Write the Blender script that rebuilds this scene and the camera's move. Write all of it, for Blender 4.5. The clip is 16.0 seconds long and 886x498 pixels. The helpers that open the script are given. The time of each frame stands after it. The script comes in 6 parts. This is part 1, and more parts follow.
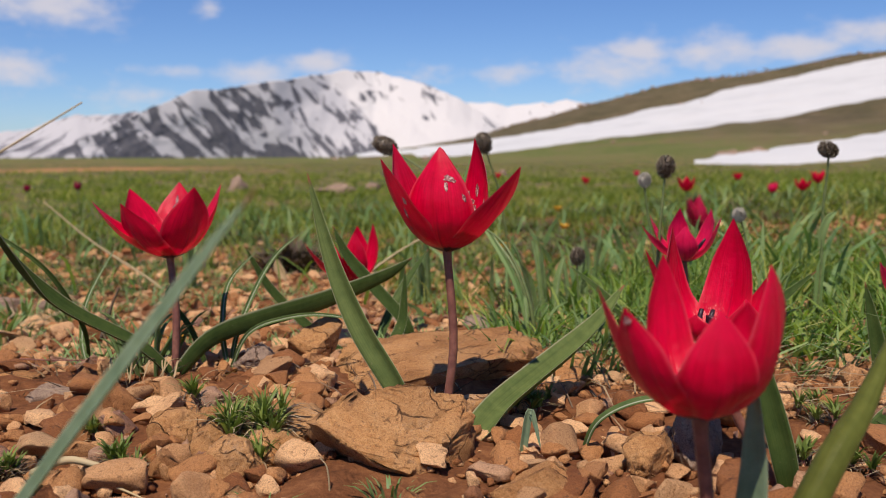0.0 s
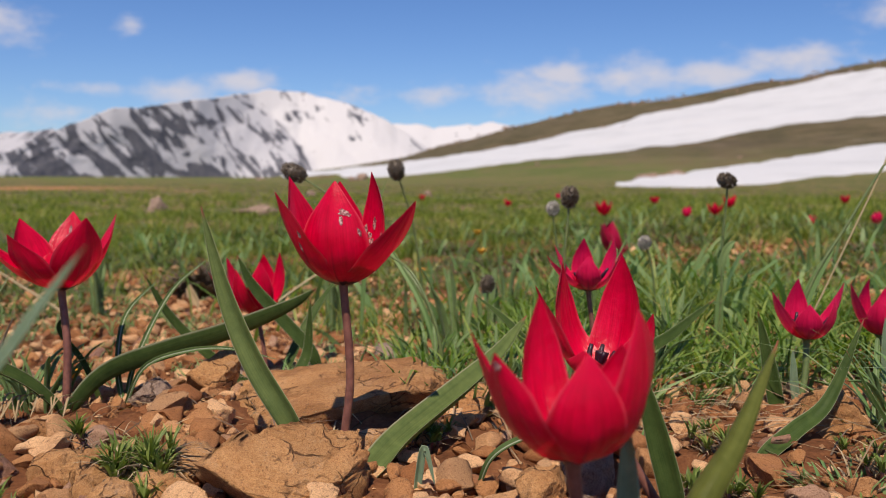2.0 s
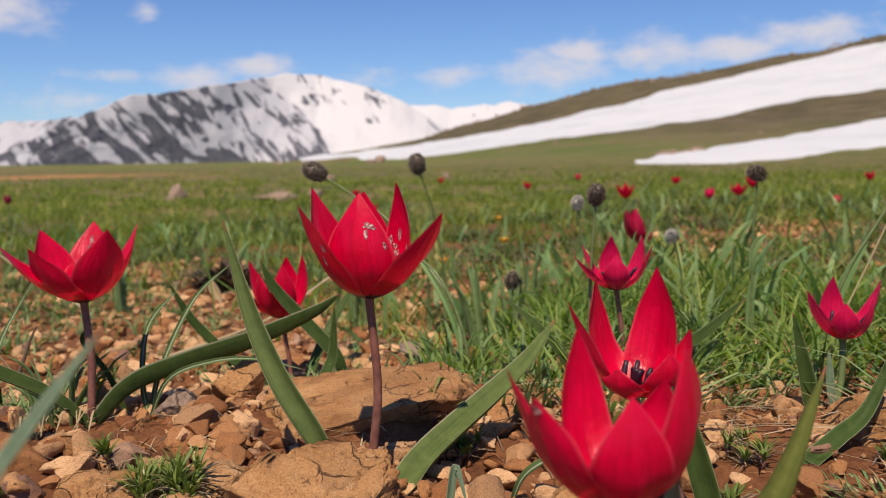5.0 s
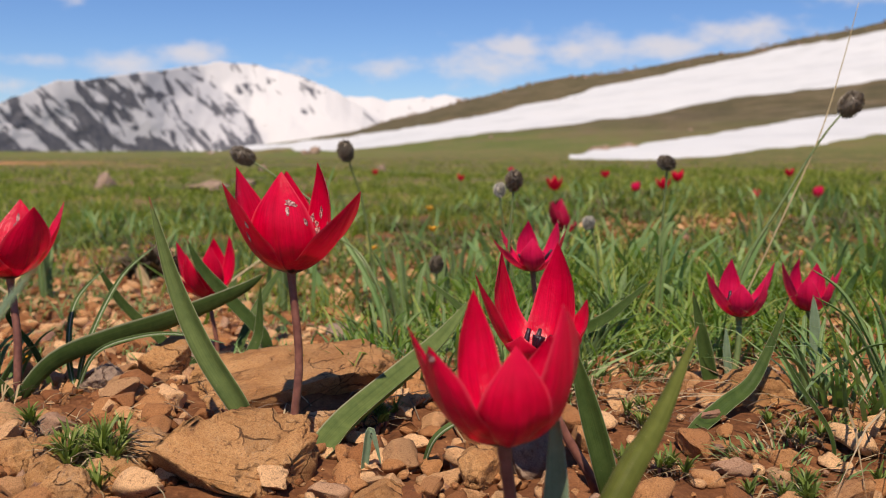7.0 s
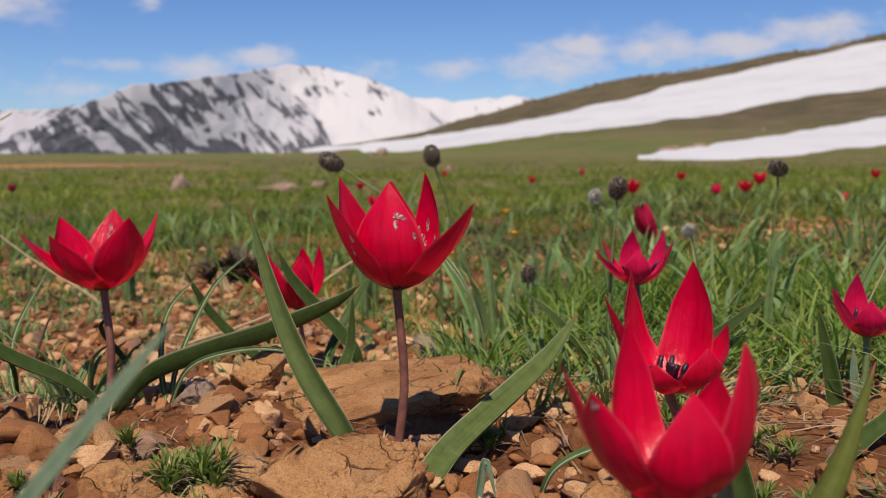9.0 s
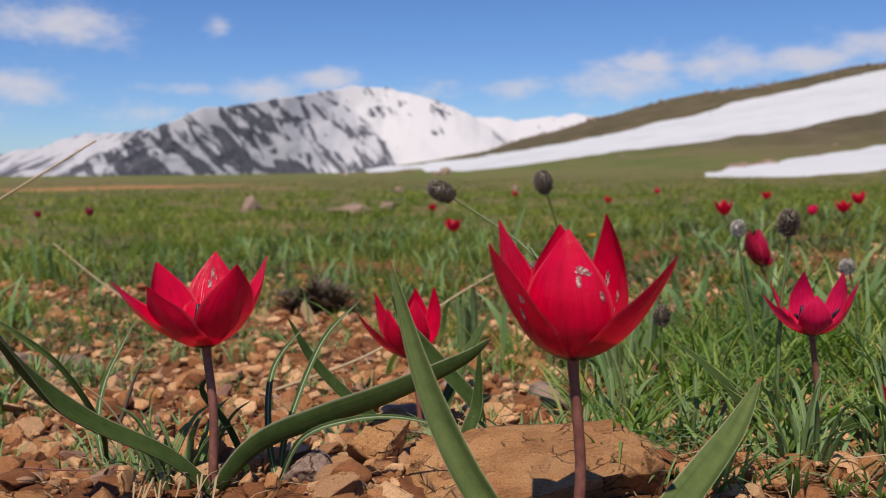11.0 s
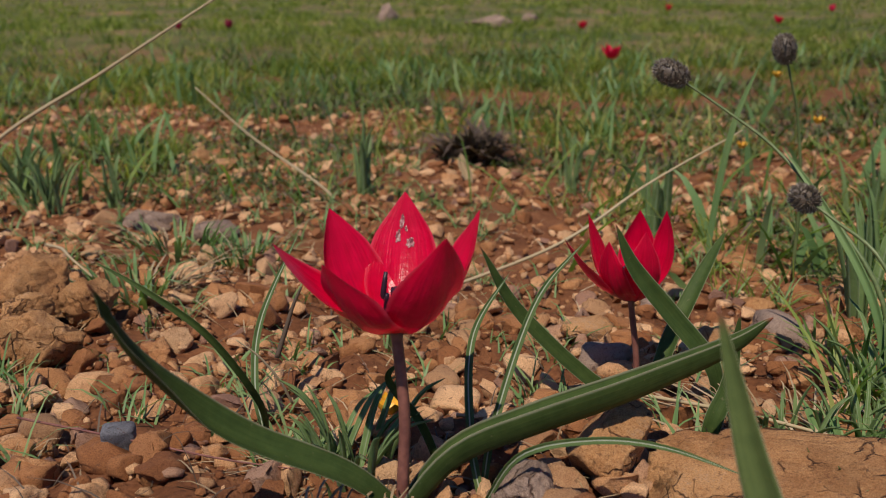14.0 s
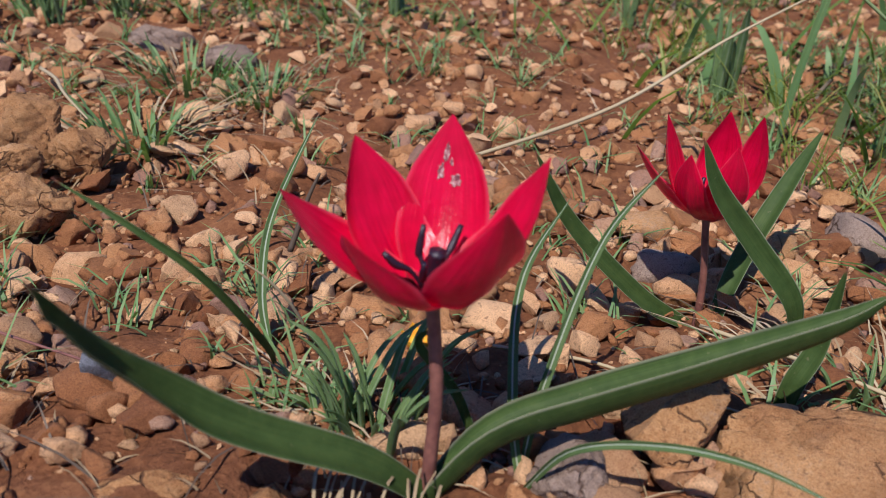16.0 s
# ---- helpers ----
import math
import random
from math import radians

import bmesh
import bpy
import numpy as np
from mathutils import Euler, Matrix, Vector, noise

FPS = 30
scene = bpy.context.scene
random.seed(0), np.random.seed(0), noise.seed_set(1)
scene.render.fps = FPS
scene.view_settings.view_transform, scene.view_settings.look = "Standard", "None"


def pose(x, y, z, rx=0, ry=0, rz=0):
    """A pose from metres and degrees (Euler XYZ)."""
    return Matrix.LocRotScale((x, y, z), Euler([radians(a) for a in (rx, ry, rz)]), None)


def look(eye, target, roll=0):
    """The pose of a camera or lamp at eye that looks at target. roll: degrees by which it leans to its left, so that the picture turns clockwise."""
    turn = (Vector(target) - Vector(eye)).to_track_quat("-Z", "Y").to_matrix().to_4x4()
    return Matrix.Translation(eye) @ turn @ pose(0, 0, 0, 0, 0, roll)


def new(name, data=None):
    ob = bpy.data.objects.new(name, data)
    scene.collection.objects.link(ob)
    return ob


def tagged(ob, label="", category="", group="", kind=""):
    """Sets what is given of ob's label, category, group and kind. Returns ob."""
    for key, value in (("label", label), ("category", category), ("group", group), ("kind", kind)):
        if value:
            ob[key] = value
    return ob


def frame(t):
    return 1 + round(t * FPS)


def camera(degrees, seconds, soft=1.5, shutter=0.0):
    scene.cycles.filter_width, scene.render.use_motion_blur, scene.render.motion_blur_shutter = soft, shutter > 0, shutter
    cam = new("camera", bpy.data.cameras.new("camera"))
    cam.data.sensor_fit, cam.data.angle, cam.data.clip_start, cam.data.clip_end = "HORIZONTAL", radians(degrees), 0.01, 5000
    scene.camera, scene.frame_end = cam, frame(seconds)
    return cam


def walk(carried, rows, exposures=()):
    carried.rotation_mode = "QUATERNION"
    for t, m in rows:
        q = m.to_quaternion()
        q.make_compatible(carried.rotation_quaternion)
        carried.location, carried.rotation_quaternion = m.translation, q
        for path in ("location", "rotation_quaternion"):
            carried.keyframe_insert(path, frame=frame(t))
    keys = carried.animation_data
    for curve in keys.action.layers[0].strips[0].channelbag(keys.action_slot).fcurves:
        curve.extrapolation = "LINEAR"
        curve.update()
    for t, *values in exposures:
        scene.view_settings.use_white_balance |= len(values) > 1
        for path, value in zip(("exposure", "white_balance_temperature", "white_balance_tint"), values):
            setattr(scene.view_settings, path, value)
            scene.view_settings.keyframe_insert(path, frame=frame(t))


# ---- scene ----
cam = camera(52.0, 16.0, soft=0.95)
PATH = [
    (0, (0.075, 0.124, 0.112), (0.076, 2.113, -0.097), -0.1),
    (0.5, (0.077, 0.121, 0.112), (0.1, 2.112, -0.077), 0.0),
    (1, (0.08, 0.121, 0.112), (0.122, 2.112, -0.078), 0.1),
    (1.5, (0.086, 0.124, 0.112), (0.191, 2.113, -0.063), 0.2),
    (2, (0.087, 0.126, 0.117), (0.25, 2.113, -0.046), 0.3),
    (2.5, (0.083, 0.138, 0.126), (0.218, 2.128, -0.016), 0.0),
    (3, (0.081, 0.144, 0.127), (0.18, 2.135, -0.029), -0.3),
    (3.2, (0.08, 0.145, 0.13), (0.175, 2.135, -0.044), -0.5),
    (5.3, (0.085, 0.131, 0.128), (0.219, 2.115, -0.09), -0.9),
    (5.5, (0.084, 0.127, 0.128), (0.242, 2.108, -0.099), -0.7),
    (6, (0.086, 0.121, 0.127), (0.28, 2.099, -0.099), -0.7),
    (6.5, (0.089, 0.115, 0.127), (0.328, 2.088, -0.096), -0.3),
    (7, (0.09, 0.114, 0.124), (0.352, 2.084, -0.097), 0.1),
    (7.5, (0.088, 0.114, 0.123), (0.347, 2.085, -0.098), 0.2),
    (8, (0.086, 0.116, 0.125), (0.307, 2.091, -0.101), 0.2),
    (8.5, (0.083, 0.125, 0.127), (0.28, 2.103, -0.092), 0.1),
    (9, (0.074, 0.141, 0.127), (0.192, 2.125, -0.092), -0.1),
    (11.3, (0.035, 0.224, 0.133), (-0.001, 2.216, -0.04), -0.8),
    (11.5, (0.032, 0.235, 0.132), (-0.02, 2.227, -0.04), -1.0),
    (12, (0.018, 0.275, 0.151), (-0.091, 2.265, -0.02), -1.6),
    (12.2, (0.007, 0.285, 0.154), (-0.119, 2.273, -0.024), -1.9),
    (12.5, (-0.003, 0.294, 0.156), (-0.259, 2.264, -0.079), -2.3),
    (13, (-0.004, 0.308, 0.165), (-0.304, 2.255, -0.177), -1.8),
    (13.3, (-0.007, 0.314, 0.168), (-0.308, 2.245, -0.26), -1.1),
    (13.5, (-0.007, 0.319, 0.17), (-0.309, 2.233, -0.325), -0.4),
    (13.7, (-0.007, 0.321, 0.169), (-0.324, 2.232, -0.332), -0.2),
    (14, (-0.009, 0.326, 0.167), (-0.302, 2.215, -0.421), 0.2),
    (14.2, (-0.01, 0.335, 0.168), (-0.28, 2.207, -0.484), 0.5),
    (14.5, (-0.012, 0.349, 0.169), (-0.297, 2.204, -0.522), 1.0),
    (14.7, (-0.013, 0.353, 0.169), (-0.307, 2.196, -0.55), 1.3),
    (15, (-0.015, 0.357, 0.168), (-0.317, 2.155, -0.654), 1.8),
    (15.2, (-0.018, 0.364, 0.167), (-0.316, 2.149, -0.684), 2.3),
    (15.5, (-0.019, 0.382, 0.17), (-0.306, 2.145, -0.731), 2.7),
    (15.6, (-0.02, 0.387, 0.172), (-0.303, 2.114, -0.796), 2.8),
    (15.7, (-0.022, 0.39, 0.175), (-0.292, 2.081, -0.859), 3.0),
    (15.8, (-0.024, 0.393, 0.178), (-0.314, 2.069, -0.875), 3.1),
    (15.9, (-0.026, 0.395, 0.181), (-0.324, 2.085, -0.847), 3.3),
    (16, (-0.029, 0.397, 0.184), (-0.327, 2.1, -0.822), 3.4),
]
walk(cam, [(t, look(eye, target, roll)) for t, eye, target, roll in PATH],
     exposures=[(0, 0.03, 6750, 19), (3, 0.0, 6750, 19), (5.5, 0.11, 6950, 19), (7.5, 0.13, 7000, 18), (9, -0.06, 6750, 19), (11.5, -0.06, 6500, 18), (12.5, -0.22, 6600, 19), (13.3, -0.32, 6650, 20), (14.2, -0.22, 6350, 18), (15, -0.09, 5730, 19), (16, 0.15, 5680, 19)])

cam.data.dof.use_dof = True
cam.data.dof.focus_distance = 0.36
cam.data.dof.aperture_fstop = 20

# ---- light ----
SUN = Vector((-0.13, -0.5, 0.855)).normalized()
sun = new("sun", bpy.data.lights.new("sun", "SUN"))
sun.data.energy, sun.data.angle, sun.data.color = 5.0, radians(0.6), (1.0, 0.9, 0.74)
sun.matrix_world = look(SUN * 10, (0, 0, 0))

CLOUDS = [  # azimuth, elevation, half widths, in degrees; strength
    (-23.0, 8.4, 3.8, 1.3, 1.1), (-13.9, 8.6, 0.9, 0.6, 0.7), (-16.4, 4.9, 1.8, 0.45, 0.8), (-18.5, 3.4, 3.2, 0.8, 0.7),
    (-11.4, 4.8, 2.4, 0.9, 1.0), (-7.6, 5.5, 2.2, 0.9, 1.1), (-25.7, 4.9, 3.2, 1.0, 1.1), (-30.0, 3.1, 4.6, 1.3, 1.0),
    (-1.0, 4.9, 3.0, 0.7, 0.6), (4.1, 4.9, 2.4, 0.8, 0.8), (10.6, 5.2, 3.6, 1.4, 0.95), (12.0, 6.2, 2.2, 0.9, 1.0),
    (16.5, 6.0, 4.0, 1.1, 1.0), (21.0, 6.0, 3.8, 1.0, 1.0), (25.5, 6.6, 4.2, 1.0, 1.0), (32.0, 9.4, 3.5, 1.3, 1.0),
    (-45.0, 8.0, 7.0, 2.0, 1.0), (50.0, 9.0, 8.0, 2.2, 1.0), (120.0, 12.0, 12.0, 3.0, 1.0), (200.0, 10.0, 12.0, 3.0, 1.0)]


def link(tree, a, b):
    tree.links.new(a, b)


def mathn(tree, op, a, b=None, c=None, clamp=False):
    n = tree.nodes.new("ShaderNodeMath")
    n.operation, n.use_clamp = op, clamp
    for i, v in enumerate((a, b, c)):
        if v is None:
            continue
        if isinstance(v, (int, float)):
            n.inputs[i].default_value = v
        else:
            tree.links.new(v, n.inputs[i])
    return n.outputs[0]


world = bpy.data.worlds.new("sky")
scene.world = world
world.use_nodes = True
wt = world.node_tree
wt.nodes.clear()
sky = wt.nodes.new("ShaderNodeTexSky")
sky.sky_type, sky.sun_disc = "NISHITA", False
sky.sun_elevation, sky.sun_rotation = math.asin(SUN.z), math.atan2(SUN.x, SUN.y)
sky.altitude, sky.air_density, sky.dust_density, sky.ozone_density = 1500, 1.0, 0.6, 1.6
co = wt.nodes.new("ShaderNodeTexCoord")
sep = wt.nodes.new("ShaderNodeSeparateXYZ")
link(wt, co.outputs["Generated"], sep.inputs[0])
azim = mathn(wt, "MULTIPLY", mathn(wt, "ARCTAN2", sep.outputs[0], sep.outputs[1]), 57.2958)
elev = mathn(wt, "MULTIPLY", mathn(wt, "ARCSINE", sep.outputs[2]), 57.2958)
puff = wt.nodes.new("ShaderNodeTexNoise")
puff.inputs["Scale"].default_value, puff.inputs["Detail"].default_value, puff.inputs["Roughness"].default_value = 0.55, 6, 0.62
both = wt.nodes.new("ShaderNodeCombineXYZ")
link(wt, mathn(wt, "MULTIPLY", azim, 0.8), both.inputs[0])
link(wt, mathn(wt, "MULTIPLY", elev, 1.6), both.inputs[1])
link(wt, both.outputs[0], puff.inputs["Vector"])
total = None
for a, e, wa, we, s in CLOUDS:
    da = mathn(wt, "DIVIDE", mathn(wt, "SUBTRACT", azim, a), wa)
    de = mathn(wt, "DIVIDE", mathn(wt, "SUBTRACT", elev, e), we)
    g = mathn(wt, "MULTIPLY", mathn(wt, "EXPONENT", mathn(wt, "MULTIPLY", mathn(wt, "ADD", mathn(wt, "MULTIPLY", da, da), mathn(wt, "MULTIPLY", de, de)), -1.0)), s)
    total = g if total is None else mathn(wt, "MAXIMUM", total, g)
dense = mathn(wt, "ADD", total, mathn(wt, "MULTIPLY", mathn(wt, "SUBTRACT", puff.outputs["Fac"], 0.52), 1.7))
cover = wt.nodes.new("ShaderNodeMapRange")
cover.interpolation_type = "SMOOTHSTEP"
cover.inputs["From Min"].default_value, cover.inputs["From Max"].default_value = 0.12, 1.15
cover.inputs["To Max"].default_value = 0.85
link(wt, mathn(wt, "MULTIPLY", dense, mathn(wt, "GREATER_THAN", total, 0.04)), cover.inputs["Value"])
mixw = wt.nodes.new("ShaderNodeMixRGB")
link(wt, cover.outputs[0], mixw.inputs[0])
hue = wt.nodes.new("ShaderNodeHueSaturation")
hue.inputs["Saturation"].default_value = 1.12
link(wt, sky.outputs[0], hue.inputs["Color"])
cool = wt.nodes.new("ShaderNodeMixRGB")
cool.blend_type = "MULTIPLY"
cool.inputs[0].default_value = 1.0
cool.inputs[2].default_value = (0.86, 1.15, 1.53, 1)
link(wt, hue.outputs[0], cool.inputs[1])
link(wt, cool.outputs[0], mixw.inputs[1])
mixw.inputs[2].default_value = (9.2, 9.4, 9.9, 1)
bgn = wt.nodes.new("ShaderNodeBackground")
bgn.inputs["Strength"].default_value = 0.07
link(wt, mixw.outputs[0], bgn.inputs["Color"])
outw = wt.nodes.new("ShaderNodeOutputWorld")
link(wt, bgn.outputs[0], outw.inputs["Surface"])
scene.view_settings.exposure = 0.0


# ---- materials ----
def material(name):
    m = bpy.data.materials.new(name)
    m.use_nodes = True
    t = m.node_tree
    return m, t, t.nodes["Principled BSDF"]


def noise_node(t, scale, detail=4, rough=0.6, vector=None, distortion=0.0):
    n = t.nodes.new("ShaderNodeTexNoise")
    n.inputs["Scale"].default_value, n.inputs["Detail"].default_value = scale, detail
    n.inputs["Roughness"].default_value, n.inputs["Distortion"].default_value = rough, distortion
    if vector is not None:
        t.links.new(vector, n.inputs["Vector"])
    return n.outputs["Fac"]


def ramp(t, fac, stops):
    n = t.nodes.new("ShaderNodeValToRGB")
    while len(n.color_ramp.elements) < len(stops):
        n.color_ramp.elements.new(0.5)
    for e, (p, c) in zip(n.color_ramp.elements, stops):
        e.position = p
        e.color = (*c, 1) if len(c) == 3 else c
    t.links.new(fac, n.inputs[0])
    return n.outputs[0]


def mix(t, fac, a, b, kind="MIX"):
    n = t.nodes.new("ShaderNodeMixRGB")
    n.blend_type = kind
    for i, v in enumerate((fac, a, b)):
        if isinstance(v, (int, float)):
            n.inputs[i].default_value = v
        elif isinstance(v, tuple):
            n.inputs[i].default_value = (*v, 1)
        else:
            t.links.new(v, n.inputs[i])
    return n.outputs[0]


def bump(t, height, strength, distance, out):
    n = t.nodes.new("ShaderNodeBump")
    n.inputs["Strength"].default_value, n.inputs["Distance"].default_value = strength, distance
    t.links.new(height, n.inputs["Height"])
    t.links.new(n.outputs[0], out)


def position(t):
    return t.nodes.new("ShaderNodeNewGeometry").outputs["Position"]


def uv(t):
    n = t.nodes.new("ShaderNodeSeparateXYZ")
    t.links.new(t.nodes.new("ShaderNodeUVMap").outputs[0], n.inputs[0])
    return n.outputs[0], n.outputs[1]


def step(t, value, lo, hi):
    n = t.nodes.new("ShaderNodeMapRange")
    n.interpolation_type = "SMOOTHSTEP"
    n.inputs["From Min"].default_value, n.inputs["From Max"].default_value = lo, hi
    t.links.new(value, n.inputs["Value"])
    return n.outputs[0]


def thin(t, bsdf, colour, share):
    """Light through a thin leaf or petal."""
    tr = t.nodes.new("ShaderNodeBsdfTranslucent")
    if isinstance(colour, tuple):
        tr.inputs[0].default_value = (*colour, 1)
    else:
        t.links.new(colour, tr.inputs[0])
    m = t.nodes.new("ShaderNodeMixShader")
    m.inputs[0].default_value = share
    t.links.new(bsdf.outputs[0], m.inputs[1])
    t.links.new(tr.outputs[0], m.inputs[2])
    t.links.new(m.outputs[0], t.nodes["Material Output"].inputs["Surface"])


def petal_material(name, dark, light, through_colour, blotch=True, share=0.4):
    m, t, b = material(name)
    u, v = uv(t)
    comb = t.nodes.new("ShaderNodeCombineXYZ")
    t.links.new(mathn(t, "MULTIPLY", u, 17.0), comb.inputs[0])
    t.links.new(mathn(t, "MULTIPLY", v, 2.2), comb.inputs[1])
    vein = noise_node(t, 1.0, 3, 0.6, comb.outputs[0], 0.3)
    big = noise_node(t, 130, 3, 0.6, position(t))
    col = ramp(t, mathn(t, "MULTIPLY_ADD", vein, 0.55, mathn(t, "MULTIPLY", big, 0.45)), [(0.32, dark), (0.68, light)])
    edge = mathn(t, "ABSOLUTE", mathn(t, "SUBTRACT", u, 0.5))
    col = mix(t, mathn(t, "MULTIPLY", step(t, edge, 0.44, 0.5), 0.35), col, (0.8, 0.16, 0.2))
    rib = mathn(t, "MULTIPLY", step(t, edge, 0.035, 0.0), step(t, v, 0.75, 0.1))
    col = mix(t, mathn(t, "MULTIPLY", rib, 0.55), col, (0.16, 0.0, 0.012))
    if blotch:
        shape = mathn(t, "ADD", v, mathn(t, "MULTIPLY", edge, 0.55))
        shape = mathn(t, "ADD", shape, mathn(t, "MULTIPLY", mathn(t, "SUBTRACT", vein, 0.5), 0.12))
        col = mix(t, step(t, shape, 0.16, 0.1), col, (0.02, 0.006, 0.012))
    # brown-green heel where the petal joins the stem
    col = mix(t, mathn(t, "MULTIPLY", step(t, v, 0.1, 0.02), 0.8), col, (0.05, 0.012, 0.012))
    t.links.new(col, b.inputs["Base Color"])
    b.inputs["Roughness"].default_value = 0.3
    b.inputs["Specular IOR Level"].default_value = 0.4
    b.inputs["Sheen Weight"].default_value = 0.03
    b.inputs["Sheen Tint"].default_value = (1.0, 0.45, 0.6, 1)
    bump(t, mathn(t, "ADD", vein, mathn(t, "MULTIPLY", noise_node(t, 420, 3, 0.6, position(t)), 0.9)), 0.5, 0.0005, b.inputs["Normal"])
    thin(t, b, mix(t, 1.0, col, through_colour, "MULTIPLY"), share)
    return m


M_PETAL = petal_material("red_petal", (0.56, 0.0005, 0.024), (0.86, 0.0015, 0.056), (1.0, 0.6, 0.8), share=0.36)
M_PETAL_DEEP = petal_material("deep_crimson_petal", (0.3, 0.003, 0.03), (0.55, 0.008, 0.06), (1.0, 0.7, 0.8))
M_PETAL_PINK = petal_material("carmine_petal", (0.62, 0.004, 0.06), (0.92, 0.018, 0.12), (1.0, 0.8, 0.9))
M_PETAL_DARK = petal_material("maroon_petal", (0.12, 0.002, 0.02), (0.32, 0.006, 0.045), (1.0, 0.7, 0.8), share=0.25)


def scar_material():
    m, t, b = material("dry_petal_scar")
    n = noise_node(t, 900, 4, 0.7, position(t))
    t.links.new(ramp(t, n, [(0.38, (0.12, 0.02, 0.03)), (0.5, (0.34, 0.12, 0.12)), (0.62, (0.58, 0.42, 0.38))]), b.inputs["Base Color"])
    b.inputs["Roughness"].default_value = 0.6
    bump(t, n, 0.5, 0.001, b.inputs["Normal"])
    return m


M_SCAR = scar_material()


def leaf_material(name, dark, light, margin, share=0.22, stripe=0.0):
    m, t, b = material(name)
    u, v = uv(t)
    comb = t.nodes.new("ShaderNodeCombineXYZ")
    t.links.new(mathn(t, "MULTIPLY", u, 40.0), comb.inputs[0])
    t.links.new(mathn(t, "MULTIPLY", v, 3.0), comb.inputs[1])
    rib = noise_node(t, 1.0, 2, 0.5, comb.outputs[0])
    wax = noise_node(t, 160, 4, 0.65, position(t))
    col = ramp(t, mathn(t, "MULTIPLY_ADD", rib, 0.4, mathn(t, "MULTIPLY", wax, 0.6)), [(0.3, dark), (0.7, light)])
    spots = step(t, noise_node(t, 620, 2, 0.5, position(t)), 0.7, 0.76)
    col = mix(t, mathn(t, "MULTIPLY", spots, 0.5), col, (0.2, 0.2, 0.1))
    edge = mathn(t, "ABSOLUTE", mathn(t, "SUBTRACT", u, 0.5))
    col = mix(t, mathn(t, "MULTIPLY", step(t, edge, 0.455, 0.495), 0.6), col, margin)
    if stripe:
        col = mix(t, mathn(t, "MULTIPLY", step(t, edge, 0.11, 0.05), stripe), col, (0.5, 0.55, 0.42))
    col = mix(t, mathn(t, "MULTIPLY", step(t, v, 0.955, 0.995), 0.75), col, (0.35, 0.1, 0.07))
    t.links.new(col, b.inputs["Base Color"])
    b.inputs["Roughness"].default_value = 0.55
    b.inputs["Specular IOR Level"].default_value = 0.14
    bump(t, rib, 0.3, 0.0006, b.inputs["Normal"])
    thin(t, b, mix(t, 1.0, col, (1.3, 1.6, 0.6), "MULTIPLY"), share)
    return m


M_LEAF = leaf_material("glaucous_tulip_leaf", (0.036, 0.07, 0.018), (0.082, 0.13, 0.034), (0.42, 0.42, 0.28), 0.24)
M_LEAF_GREY = leaf_material("grey_green_tulip_leaf", (0.075, 0.118, 0.036), (0.16, 0.215, 0.068), (0.48, 0.46, 0.32), 0.26)
M_LEAF_OLIVE = leaf_material("olive_tulip_leaf", (0.062, 0.076, 0.013), (0.12, 0.14, 0.028), (0.15, 0.13, 0.05), 0.12)
M_STRIPED = leaf_material("white_striped_leaf", (0.06, 0.11, 0.035), (0.12, 0.18, 0.06), (0.12, 0.18, 0.07), 0.25, 0.7)
M_LEAF_PALE = leaf_material("pale_striped_leaf", (0.13, 0.21, 0.12), (0.25, 0.34, 0.22), (0.45, 0.5, 0.38))

M_LEAF_FRESH = leaf_material("fresh_green_leaf", (0.11, 0.19, 0.065), (0.22, 0.32, 0.125), (0.3, 0.38, 0.2), 0.3, 0.25)


def blade_material(name, stops, share=0.3, rough=0.5):
    m, t, b = material(name)
    rnd = t.nodes.new("ShaderNodeNewGeometry").outputs["Random Per Island"]
    patch = noise_node(t, 1.7, 3, 0.6, position(t))
    tuft = noise_node(t, 13, 3, 0.6, position(t))
    fac = mathn(t, "ADD", mathn(t, "MULTIPLY", rnd, 0.5), mathn(t, "ADD", mathn(t, "MULTIPLY", patch, 0.4), mathn(t, "MULTIPLY", mathn(t, "SUBTRACT", tuft, 0.4), 0.6)))
    col = ramp(t, fac, stops)
    t.links.new(col, b.inputs["Base Color"])
    b.inputs["Roughness"].default_value = rough
    b.inputs["Specular IOR Level"].default_value = 0.3
    thin(t, b, mix(t, 1.0, col, (1.3, 1.5, 0.6), "MULTIPLY"), share)
    return m


GREENS = [(0.1, (0.025, 0.056, 0.01)), (0.3, (0.085, 0.138, 0.02)), (0.52, (0.195, 0.25, 0.042)), (0.74, (0.35, 0.365, 0.088)), (0.92, (0.53, 0.42, 0.2))]
M_GRASS = blade_material("meadow_grass_blades", GREENS, 0.5)
M_TUFT = blade_material("bright_tuft_leaf", [(0.1, (0.09, 0.18, 0.06)), (0.5, (0.15, 0.26, 0.09)), (0.9, (0.26, 0.34, 0.14))], 0.25)
M_LUSH = blade_material("fresh_meadow_tuft", [(0.05, (0.035, 0.085, 0.018)), (0.42, (0.105, 0.2, 0.04)), (0.7, (0.23, 0.325, 0.07)), (0.93, (0.45, 0.42, 0.17))], 0.4)
M_LEAF_CUSHION = blade_material("cushion_plant_leaf", [(0.1, (0.06, 0.09, 0.022)), (0.5, (0.12, 0.18, 0.036)), (0.8, (0.24, 0.3, 0.08)), (0.95, (0.36, 0.3, 0.16))], 0.25)
M_HERB = blade_material("low_herb_leaf", [(0.1, (0.035, 0.065, 0.014)), (0.5, (0.085, 0.135, 0.03)), (0.9, (0.2, 0.23, 0.07))], 0.25)
